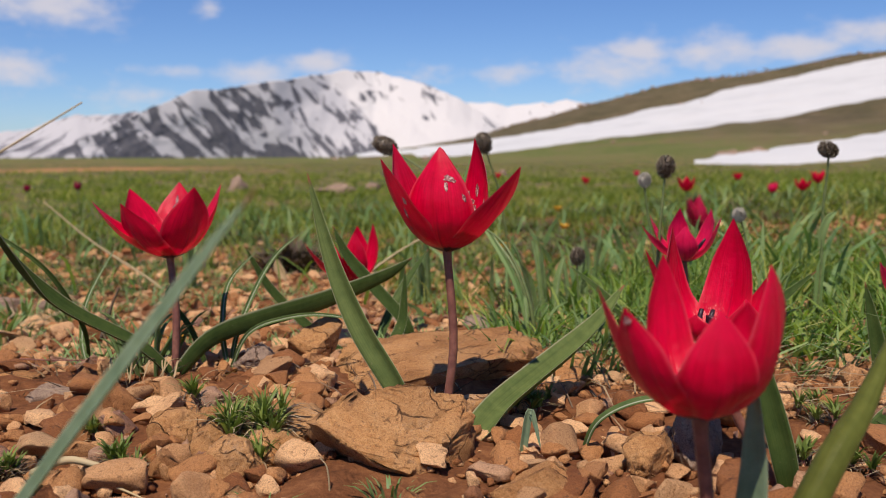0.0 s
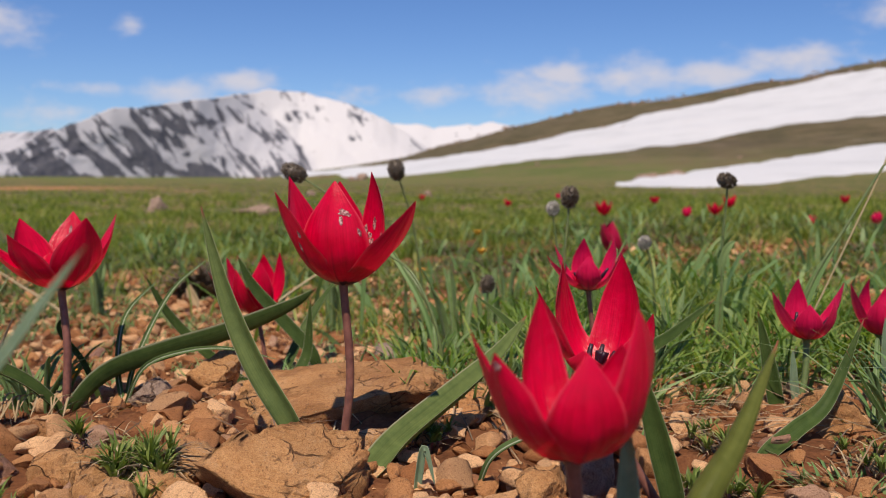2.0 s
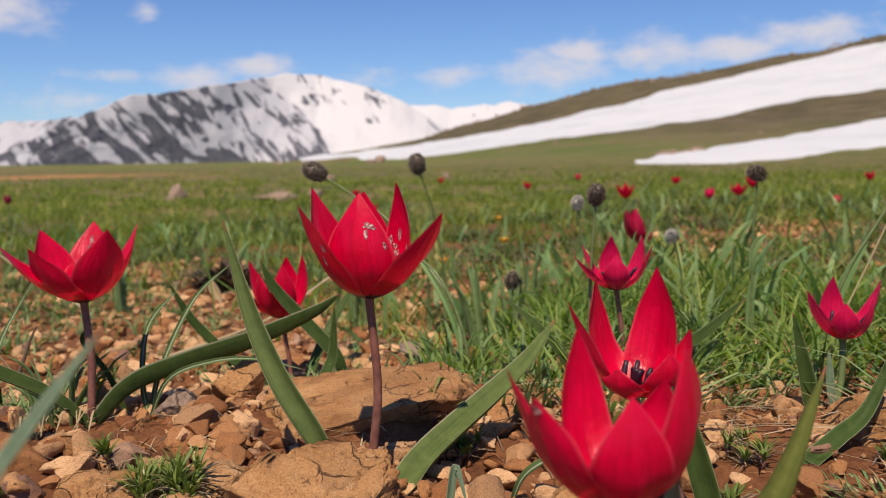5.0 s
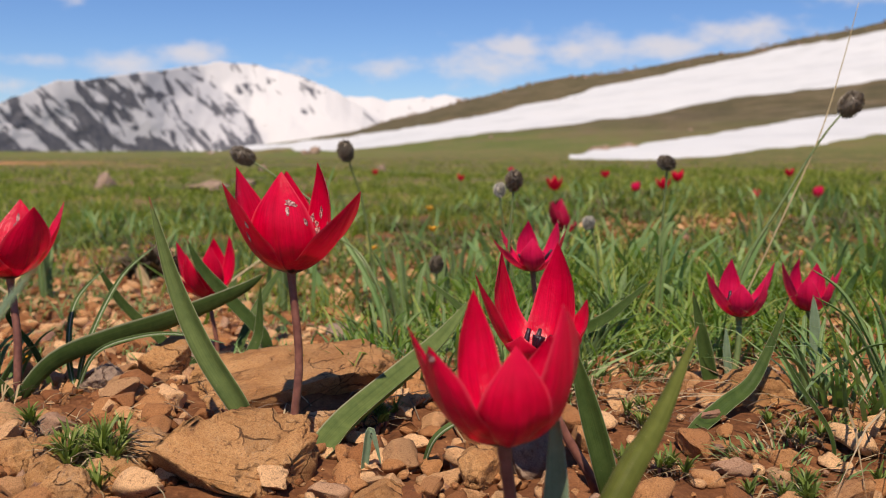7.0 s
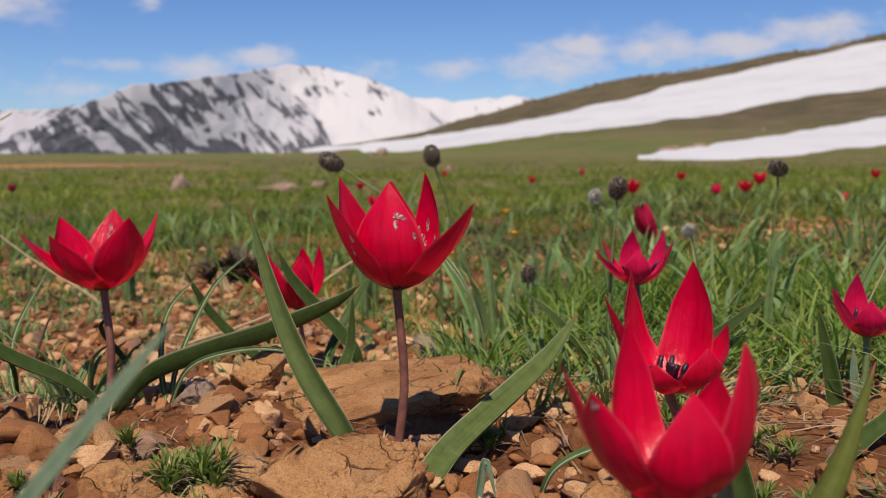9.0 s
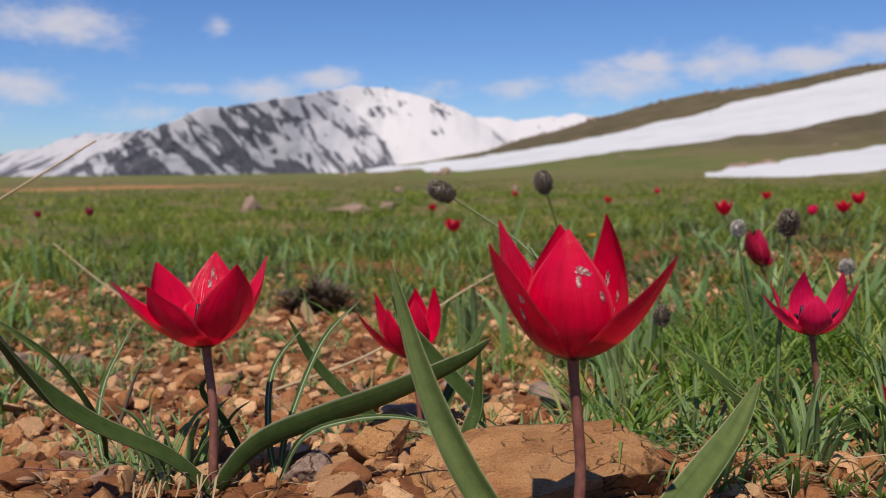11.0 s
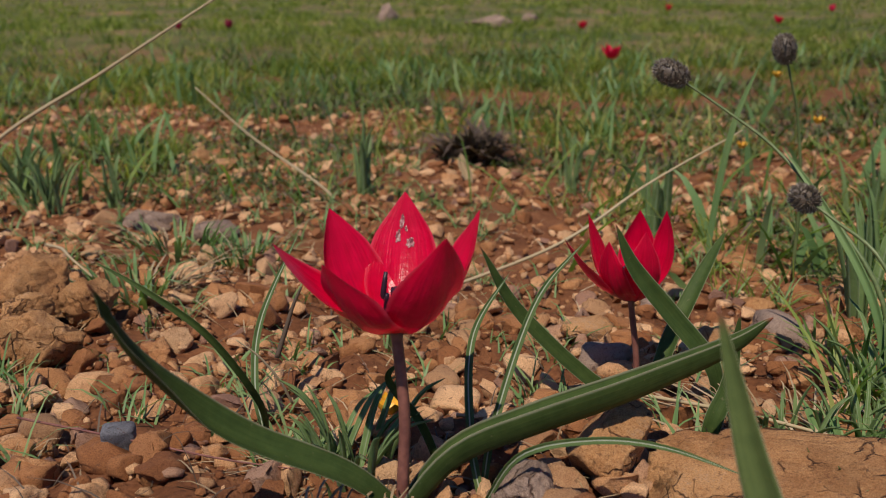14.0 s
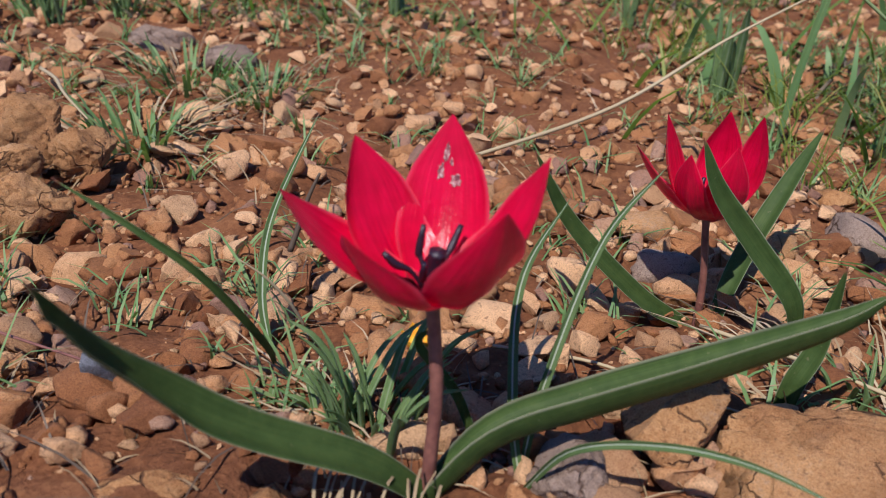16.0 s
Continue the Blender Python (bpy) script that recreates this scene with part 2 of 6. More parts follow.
M_STRAW = blade_material("dry_straw", [(0.1, (0.2, 0.13, 0.07)), (0.5, (0.36, 0.27, 0.15)), (0.9, (0.52, 0.43, 0.29))], 0.15, 0.6)
M_STALK = blade_material("pale_dry_stalk", [(0.1, (0.36, 0.28, 0.15)), (0.9, (0.52, 0.43, 0.26))], 0.1, 0.6)
M_DEAD = blade_material("dead_grey_grass", [(0.1, (0.05, 0.034, 0.022)), (0.5, (0.1, 0.072, 0.048)), (0.9, (0.24, 0.185, 0.13))], 0.1, 0.7)


def stem_material(name, a, b_, scale=240):
    m, t, b = material(name)
    n = noise_node(t, scale, 4, 0.6, position(t))
    t.links.new(ramp(t, n, [(0.3, a), (0.7, b_)]), b.inputs["Base Color"])
    b.inputs["Roughness"].default_value = 0.45
    bump(t, n, 0.2, 0.0006, b.inputs["Normal"])
    return m


M_STEM = stem_material("purple_brown_stem", (0.12, 0.045, 0.036), (0.26, 0.11, 0.078))
M_STEM_GREEN = stem_material("green_stem", (0.07, 0.12, 0.035), (0.16, 0.2, 0.07))
M_STAMEN = stem_material("black_stamen", (0.006, 0.003, 0.008), (0.03, 0.012, 0.03), 2000)
M_HEAD = stem_material("dark_seed_head", (0.055, 0.045, 0.03), (0.14, 0.108, 0.072), 1500)
M_BRISTLE = stem_material("pale_bristle", (0.36, 0.33, 0.26), (0.6, 0.55, 0.45), 900)
M_PALE_HEAD = stem_material("pale_woolly_head", (0.25, 0.24, 0.2), (0.5, 0.48, 0.42), 1200)
M_YELLOW = stem_material("orange_yellow_flower", (0.65, 0.26, 0.01), (0.8, 0.5, 0.03), 700)


def stone_material(name, stops, per_piece=0.0, grey=None):
    m, t, b = material(name)
    pos = position(t)
    big = noise_node(t, 28, 4, 0.6, pos)
    fine = noise_node(t, 640, 7, 0.75, pos)
    fac = mathn(t, "ADD", mathn(t, "MULTIPLY", big, 0.5), mathn(t, "MULTIPLY", fine, 0.5))
    if per_piece:
        oi = t.nodes.new("ShaderNodeObjectInfo").outputs["Random"]
        isl = t.nodes.new("ShaderNodeNewGeometry").outputs["Random Per Island"]
        rnd = mathn(t, "FRACT", mathn(t, "ADD", oi, isl))
        fac = mathn(t, "ADD", mathn(t, "MULTIPLY", fac, 1 - per_piece), mathn(t, "MULTIPLY", rnd, per_piece))
    col = ramp(t, fac, stops)
    if per_piece:
        odd = step(t, mathn(t, "FRACT", mathn(t, "MULTIPLY", rnd, 7.31)), 0.91, 0.93)
        col = mix(t, mathn(t, "MULTIPLY", odd, 0.7), col, (0.27, 0.165, 0.13))
        pale = step(t, mathn(t, "FRACT", mathn(t, "MULTIPLY", rnd, 13.7)), 0.86, 0.89)
        col = mix(t, mathn(t, "MULTIPLY", pale, 0.6), col, (0.44, 0.28, 0.15))
    dust = step(t, noise_node(t, 90, 5, 0.7, pos), 0.5, 0.68)
    col = mix(t, mathn(t, "MULTIPLY", dust, 0.4), col, grey or (0.34, 0.16, 0.075))
    pit = step(t, noise_node(t, 420, 4, 0.65, pos), 0.42, 0.33)
    col = mix(t, mathn(t, "MULTIPLY", pit, 0.6), col, (0.12, 0.06, 0.035))
    grain = noise_node(t, 1900, 3, 0.7, pos)
    col = mix(t, 1.0, col, ramp(t, grain, [(0.32, (0.62, 0.58, 0.54)), (0.5, (1.0, 1.0, 1.0)), (0.68, (1.2, 1.2, 1.18))]), "MULTIPLY")
    t.links.new(col, b.inputs["Base Color"])
    b.inputs["Roughness"].default_value = 0.9
    b.inputs["Specular IOR Level"].default_value = 0.2
    h = mathn(t, "ADD", mathn(t, "MULTIPLY_ADD", fine, 1.2, mathn(t, "MULTIPLY", grain, 0.35)), noise_node(t, 150, 7, 0.8, pos))
    if not per_piece:
        h = mathn(t, "ADD", h, mathn(t, "MULTIPLY", noise_node(t, 55, 5, 0.65, pos, 0.8), 2.2))
        # broken faces with thin cracks between them
        bend = t.nodes.new("ShaderNodeVectorMath")
        bend.operation = "MULTIPLY_ADD"
        wave = t.nodes.new("ShaderNodeTexNoise")
        wave.inputs["Scale"].default_value, wave.inputs["Detail"].default_value = 70, 4
        t.links.new(pos, wave.inputs["Vector"])
        t.links.new(wave.outputs["Color"], bend.inputs[0])
        bend.inputs[1].default_value = (0.016, 0.016, 0.016)
        t.links.new(pos, bend.inputs[2])
        cells = t.nodes.new("ShaderNodeTexVoronoi")
        cells.inputs["Scale"].default_value = 62
        t.links.new(bend.outputs[0], cells.inputs["Vector"])
        split = t.nodes.new("ShaderNodeTexVoronoi")
        split.feature = "DISTANCE_TO_EDGE"
        split.inputs["Scale"].default_value = 62
        t.links.new(bend.outputs[0], split.inputs["Vector"])
        crack = mathn(t, "MULTIPLY", step(t, split.outputs["Distance"], 0.03, 0.005), step(t, noise_node(t, 40, 3, 0.6, pos), 0.47, 0.56))
        tone = t.nodes.new("ShaderNodeSeparateColor")
        t.links.new(cells.outputs["Color"], tone.inputs[0])
        col = mix(t, 1.0, col, ramp(t, tone.outputs[0], [(0.0, (0.78, 0.74, 0.7)), (1.0, (1.16, 1.14, 1.1))]), "MULTIPLY")
        col = mix(t, mathn(t, "MULTIPLY", crack, 0.75), col, (0.07, 0.032, 0.018))
        t.links.new(col, b.inputs["Base Color"])
        h = mathn(t, "ADD", h, mathn(t, "MULTIPLY", mathn(t, "SUBTRACT", tone.outputs[1], mathn(t, "MULTIPLY", crack, 1.5)), 1.1))
    bump(t, h, 1.0, 0.0009, b.inputs["Normal"])
    return m


M_STONE = stone_material("tan_limestone_pebble", [(0.2, (0.17, 0.062, 0.025)), (0.38, (0.31, 0.132, 0.051)), (0.52, (0.43, 0.21, 0.085)), (0.7, (0.68, 0.42, 0.22))], 0.5)
M_ROCK = stone_material("tan_weathered_rock", [(0.3, (0.21, 0.09, 0.035)), (0.43, (0.36, 0.18, 0.072)), (0.55, (0.46, 0.262, 0.116)), (0.66, (0.39, 0.265, 0.17)), (0.85, (0.58, 0.4, 0.245))], 0.0, (0.38, 0.21, 0.105))
M_ROCK_GREY = stone_material("grey_mauve_rock", [(0.3, (0.17, 0.12, 0.093)), (0.5, (0.28, 0.21, 0.165)), (0.75, (0.41, 0.32, 0.25))], 0.0, (0.34, 0.23, 0.155))
M_ROCK_DARK = stone_material("dark_blue_grey_stone", [(0.3, (0.09, 0.1, 0.12)), (0.6, (0.24, 0.255, 0.29))], 0.0, (0.2, 0.15, 0.12))


def ground_material():
    m, t, b = material("red_soil_and_meadow")
    pos = position(t)
    fine = noise_node(t, 330, 6, 0.72, pos)
    mid = noise_node(t, 38, 5, 0.65, pos)
    soil = ramp(t, mathn(t, "ADD", mathn(t, "MULTIPLY", fine, 0.5), mathn(t, "MULTIPLY", mid, 0.5)),
                [(0.3, (0.065, 0.024, 0.01)), (0.5, (0.19, 0.075, 0.031)), (0.68, (0.34, 0.155, 0.066))])
    green = ramp(t, mathn(t, "ADD", mathn(t, "MULTIPLY", noise_node(t, 1.3, 6, 0.68, pos), 0.6), mathn(t, "MULTIPLY", noise_node(t, 14, 5, 0.7, pos), 0.4)),
                 [(0.34, (0.042, 0.066, 0.015)), (0.47, (0.08, 0.1, 0.025)), (0.55, (0.19, 0.14, 0.06)), (0.66, (0.36, 0.19, 0.09))])
    far = ramp(t, mathn(t, "ADD", mathn(t, "MULTIPLY", noise_node(t, 0.03, 6, 0.7, pos), 0.6), mathn(t, "MULTIPLY", noise_node(t, 0.25, 6, 0.75, pos), 0.4)),
               [(0.4, (0.075, 0.11, 0.02)), (0.48, (0.115, 0.14, 0.032)), (0.55, (0.165, 0.14, 0.055)), (0.61, (0.11, 0.085, 0.045)), (0.69, (0.26, 0.18, 0.11))])
    ln = t.nodes.new("ShaderNodeVectorMath")
    ln.operation = "DISTANCE"
    t.links.new(pos, ln.inputs[0])
    ln.inputs[1].default_value = (0.0, 0.8, 0.0)
    wob = mathn(t, "MULTIPLY", ln.outputs["Value"], mathn(t, "ADD", mathn(t, "MULTIPLY", noise_node(t, 2.2, 4, 0.6, pos), 0.8), 0.6))
    col = mix(t, step(t, wob, 1.0, 3.3), soil, green)
    col = mix(t, step(t, wob, 40.0, 110.0), col, far)
    sp = t.nodes.new("ShaderNodeSeparateXYZ")
    t.links.new(pos, sp.inputs[0])
    # bare earth track on the plain
    dx = mathn(t, "DIVIDE", mathn(t, "ADD", sp.outputs[0], 10.0), 5.5)
    dy = mathn(t, "DIVIDE", mathn(t, "SUBTRACT", sp.outputs[1], 26.0), 7.0)
    d2 = mathn(t, "ADD", mathn(t, "MULTIPLY", dx, dx), mathn(t, "MULTIPLY", dy, dy))
    bare = step(t, mathn(t, "ADD", d2, mathn(t, "MULTIPLY", noise_node(t, 0.25, 5, 0.7, pos), 1.0)), 1.6, 0.7)
    col = mix(t, mathn(t, "MULTIPLY", bare, 0.85), col, (0.42, 0.2, 0.09))
    # dry brown heights
    high = step(t, mathn(t, "ADD", sp.outputs[2], mathn(t, "MULTIPLY", noise_node(t, 0.05, 5, 0.7, pos), 9.0)), 3.0, 11.0)
    heath = ramp(t, noise_node(t, 0.11, 7, 0.75, pos), [(0.36, (0.04, 0.034, 0.022)), (0.47, (0.085, 0.066, 0.038)), (0.58, (0.125, 0.092, 0.055)), (0.7, (0.2, 0.16, 0.125))])
    col = mix(t, mathn(t, "MULTIPLY", high, 0.85), col, heath)
    t.links.new(col, b.inputs["Base Color"])
    b.inputs["Roughness"].default_value = 0.95
    b.inputs["Specular IOR Level"].default_value = 0.15
    h = mathn(t, "ADD", mathn(t, "MULTIPLY", fine, 0.9), noise_node(t, 120, 6, 0.75, pos))
    bump(t, h, 1.0, 0.002, b.inputs["Normal"])
    return m


M_GROUND = ground_material()


def snow_material():
    m, t, b = material("old_snow")
    pos = position(t)
    n = noise_node(t, 0.06, 6, 0.7, pos)
    t.links.new(ramp(t, n, [(0.3, (0.47, 0.495, 0.5)), (0.55, (0.575, 0.6, 0.605)), (0.8, (0.53, 0.535, 0.52))]), b.inputs["Base Color"])
    b.inputs["Roughness"].default_value = 0.7
    bump(t, noise_node(t, 0.5, 5, 0.7, pos), 0.3, 0.5, b.inputs["Normal"])
    return m


M_SNOW = snow_material()


def mountain_material(name, lo, hi, streak):
    m, t, b = material(name)
    pos = position(t)
    sp = t.nodes.new("ShaderNodeSeparateXYZ")
    t.links.new(pos, sp.inputs[0])
    comb = t.nodes.new("ShaderNodeCombineXYZ")
    t.links.new(mathn(t, "MULTIPLY", mathn(t, "MULTIPLY_ADD", sp.outputs[2], streak, sp.outputs[0]), 0.026), comb.inputs[0])
    t.links.new(mathn(t, "MULTIPLY", sp.outputs[2], 0.011), comb.inputs[2])
    gully = noise_node(t, 1.0, 5, 0.56, comb.outputs[0], 1.3)
    broad = noise_node(t, 0.0062, 3, 0.5, pos)
    fine = noise_node(t, 0.05, 5, 0.65, pos)
    # more snow on the eastern flank, more bare rock on the west shoulder, along the ridge and at the foot
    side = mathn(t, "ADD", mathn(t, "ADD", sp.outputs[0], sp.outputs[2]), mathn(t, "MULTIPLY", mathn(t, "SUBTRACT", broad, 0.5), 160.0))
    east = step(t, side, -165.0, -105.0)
    ridge = mathn(t, "MULTIPLY", step(t, sp.outputs[2], 140.0, 205.0), east)
    foot = step(t, sp.outputs[2], 75.0, 0.0)
    f = mathn(t, "ADD", mathn(t, "MULTIPLY", gully, 0.74), mathn(t, "ADD", mathn(t, "MULTIPLY", broad, 0.16), mathn(t, "MULTIPLY", fine, 0.1)))
    f = mathn(t, "ADD", f, mathn(t, "MULTIPLY", east, 0.105))
    f = mathn(t, "SUBTRACT", f, mathn(t, "MULTIPLY", ridge, 0.05))
    f = mathn(t, "SUBTRACT", f, mathn(t, "MULTIPLY", mathn(t, "MULTIPLY", foot, mathn(t, "SUBTRACT", 1.0, east)), 0.05))
    mask = step(t, f, lo, hi)
    rock = ramp(t, fine, [(0.35, (0.066, 0.072, 0.092)), (0.65, (0.115, 0.118, 0.132))])
    # west snow coloured darker, painting in the cloud shadow there
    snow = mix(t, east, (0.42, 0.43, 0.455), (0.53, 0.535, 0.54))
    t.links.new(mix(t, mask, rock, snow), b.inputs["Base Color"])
    b.inputs["Roughness"].default_value = 0.85
    b.inputs["Specular IOR Level"].default_value = 0.1
    return m


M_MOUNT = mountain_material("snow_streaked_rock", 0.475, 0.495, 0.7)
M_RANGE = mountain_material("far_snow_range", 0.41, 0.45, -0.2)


# ---- building helpers ----
def part(name, verts, faces, mat, parent=None, label="", base=(0, 0, 0), smooth=True, uvs=None):
    """One mesh object from world points, hung under its thing, whose base is given."""
    me = bpy.data.meshes.new(name)
    v = np.asarray(verts, dtype=float) - np.asarray(base, dtype=float)
    me.from_pydata(v.tolist(), [], [tuple(int(i) for i in f) for f in faces])
    me.materials.append(mat)
    if uvs is not None:
        lay = me.uv_layers.new(name="UVMap")
        idx = np.empty(len(me.loops), dtype=np.int32)
        me.loops.foreach_get("vertex_index", idx)
        lay.data.foreach_set("uv", np.asarray(uvs, dtype=np.float32)[idx].ravel())
    if smooth:
        me.polygons.foreach_set("use_smooth", [True] * len(me.polygons))
    ob = new(name, me)
    if parent is not None:
        ob.parent = parent
    if label:
        ob["label"] = label
    return ob


def thing(name, base, label, category, group="", kind=""):
    e = new(name)
    e.empty_display_size = 0.01
    e.location = base
    return tagged(e, label, category, group, kind)


def spline(points, n):
    """A smooth line through the points."""
    p = np.array(points, dtype=float)
    p = np.vstack([2 * p[0] - p[1], p, 2 * p[-1] - p[-2]])
    out = []
    segs = len(p) - 3
    for i in range(n):
        s = i / (n - 1) * segs
        k = min(int(s), segs - 1)
        u = s - k
        a, b, c, d = p[k:k + 4]
        out.append(0.5 * (2 * b + (c - a) * u + (2 * a - 5 * b + 4 * c - d) * u * u + (3 * b - a - 3 * c + d) * u ** 3))
    return np.array(out)


def unit(v):
    return v / (np.linalg.norm(v) + 1e-12)


def tube(points, radii, n=16, sides=8):
    line = spline(points, n)
    rad = np.interp(np.linspace(0, 1, n), np.linspace(0, 1, len(radii)), radii)
    verts, faces = [], []
    for i in range(n):
        t = unit(line[min(i + 1, n - 1)] - line[max(i - 1, 0)])
        a = unit(np.cross(t, (0.3, 1.0, 0.1)))
        b = np.cross(t, a)
        for k in range(sides):
            w = 2 * math.pi * k / sides
            verts.append(line[i] + rad[i] * (math.cos(w) * a + math.sin(w) * b))
    for i in range(n - 1):
        for k in range(sides):
            k2 = (k + 1) % sides
            faces.append((i * sides + k, i * sides + k2, (i + 1) * sides + k2, (i + 1) * sides + k))
    faces.append(tuple(range(sides))[::-1])
    faces.append(tuple((n - 1) * sides + k for k in range(sides)))
    return verts, faces


def leaf_shape(points, width, facing=(0, -1, 0.6), fold=0.25, thick=0.0007, peak=0.35, n=26, twist=0.0, root=0.55):
    """A long channelled leaf along a spine: thick, folded along its middle, tapering to its tip."""
    line = spline(points, n)
    m = 7
    verts, faces, uvs = [], [], []
    for i in range(n):
        v = i / (n - 1)
        t = unit(line[min(i + 1, n - 1)] - line[max(i - 1, 0)])
        f = np.array(facing, dtype=float)
        side = unit(np.cross(t, f))
        nor = np.cross(side, t)
        c, s = math.cos(twist * v), math.sin(twist * v)
        side, nor = c * side + s * nor, c * nor - s * side
        if v < peak:
            w = root + (1 - root) * math.sin(0.5 * math.pi * v / peak)
        else:
            w = math.cos(0.5 * math.pi * ((v - peak) / (1 - peak)) ** 1.5) ** 0.85 if v < 0.999 else 0.03
        w = max(w, 0.03) * width / 2
        for lay in (0, 1):
            for k in range(m):
                a = -1 + 2 * k / (m - 1)
                wave = 0.03 * math.sin(9 * v + 3 * a) * w
                th = thick * (1 - abs(a) ** 3 * 0.8) * (0.4 + 0.6 * min(1, 2.5 * (1 - v)))
                verts.append(line[i] + side * a * w + nor * (fold * w * (abs(a) ** 1.4) * 2 + wave) - nor * th * lay)
                uvs.append((0.5 + a / 2, v))
    r = 2 * m
    for i in range(n - 1):
        for k in range(m - 1):
            a, b = i * r + k, (i + 1) * r + k
            faces.append((a, a + 1, b + 1, b))
            faces.append((a + m, b + m, b + m + 1, a + m + 1))
        a, b = i * r, (i + 1) * r
        faces.append((a, b, b + m, a + m))
        a, b = i * r + m - 1, (i + 1) * r + m - 1
        faces.append((a, a + m, b + m, b))
    return verts, faces, uvs


def petal_shape(base, tip, width, bulge=0.014, cup=0.35, n=22, m=11, seed=0, point=1.0):
    """One petal: a cupped blade from the flower's base, swelling outwards, to a pointed tip."""
    base, tip = np.array(base, float), np.array(tip, float)
    rise = tip - base
    flat = np.array([rise[0], rise[1], 0.0])
    out = unit(flat) if np.linalg.norm(flat) > 1e-4 else np.array([0, -1.0, 0])
    reach = np.linalg.norm(flat)
    p0 = base + out * 0.0015
    p1 = base + out * (bulge * 1.15) + np.array([0, 0, 0.13 * rise[2]])
    p2 = base + out * max(bulge * 1.4, reach * 0.76) + np.array([0, 0, 0.48 * rise[2]])
    p3 = tip
    rnd = random.Random(seed)
    ph = rnd.uniform(0, 6)
    roll = rnd.uniform(-0.3, 0.3)
    verts, faces, uvs = [], [], []
    side = unit(np.cross((0, 0, 1), out))
    for i in range(n):
        v = i / (n - 1)
        c = (1 - v) ** 3 * p0 + 3 * v * (1 - v) ** 2 * p1 + 3 * v * v * (1 - v) * p2 + v ** 3 * p3
        t = unit(3 * (1 - v) ** 2 * (p1 - p0) + 6 * v * (1 - v) * (p2 - p1) + 3 * v * v * (p3 - p2))
        inward = unit(np.cross(t, side))
        w = (0.52 + 0.48 * math.sin(0.5 * math.pi * v / 0.42)) if v < 0.42 else math.cos(0.5 * math.pi * ((v - 0.42) / 0.58) ** (1.4 * point)) ** 0.8 if v < 0.999 else 0.02
        w *= 1 - 0.26 * max(0.0, (v - 0.78) / 0.22)
        w = max(w, 0.02) * width / 2
        for k in range(m):
            a = -1 + 2 * k / (m - 1)
            curve = cup * w * a * a * (1.25 - 0.7 * v)
            ruffle = 0.075 * w * math.sin(5 * v + 4 * a + ph) * abs(a) + 0.03 * w * math.sin(13 * v + 2 * ph + 5 * a) * a * a
            keel = -0.09 * w * math.exp(-(a / 0.14) ** 2) * (1 - 0.7 * v)
            ruffle += roll * w * a * max(0.0, v - 0.2)
            verts.append(c + side * a * w * (1 - 0.1 * cup * a * a) + inward * (curve + ruffle + keel))
            uvs.append((0.5 + a / 2, v))
    for i in range(n - 1):
        for k in range(m - 1):
            a = i * m + k
            faces.append((a, a + 1, a + m + 1, a + m))
    return verts, faces, uvs


def fleck_shape(petal, u, v, ru, rv, seed, m=11, n=22, lift=0.00022):
    """A small ragged scar lying on a petal, on both of its sides."""
    grid = np.array(petal[0]).reshape(n, m, 3)
    rnd = random.Random(seed)

    def at(a, b):
        x, y = min(max(a, 0), 0.999) * (m - 1), min(max(b, 0), 0.999) * (n - 1)
        i, j = int(y), int(x)
        fy, fx = y - i, x - j
        p = (1 - fy) * ((1 - fx) * grid[i, j] + fx * grid[i, j + 1]) + fy * ((1 - fx) * grid[i + 1, j] + fx * grid[i + 1, j + 1])
        nr = unit(np.cross(grid[i, j + 1] - grid[i, j], grid[i + 1, j] - grid[i, j]))
        return p, nr
    verts, faces = [], []
    k = 18
    for sgn in (1, -1):
        o = len(verts)
        p, nr = at(u, v)
        verts.append(p + nr * sgn * lift)
        for q in range(k):
            w = 2 * math.pi * q / k
            s = rnd.uniform(0.62, 1.1)
            p, nr = at(u + ru * s * math.cos(w), v + rv * s * math.sin(w))
            verts.append(p + nr * sgn * lift)
        for q in range(k):
            f = (o, o + 1 + q, o + 1 + (q + 1) % k)
            faces.append(f if sgn > 0 else f[::-1])
    return verts, faces


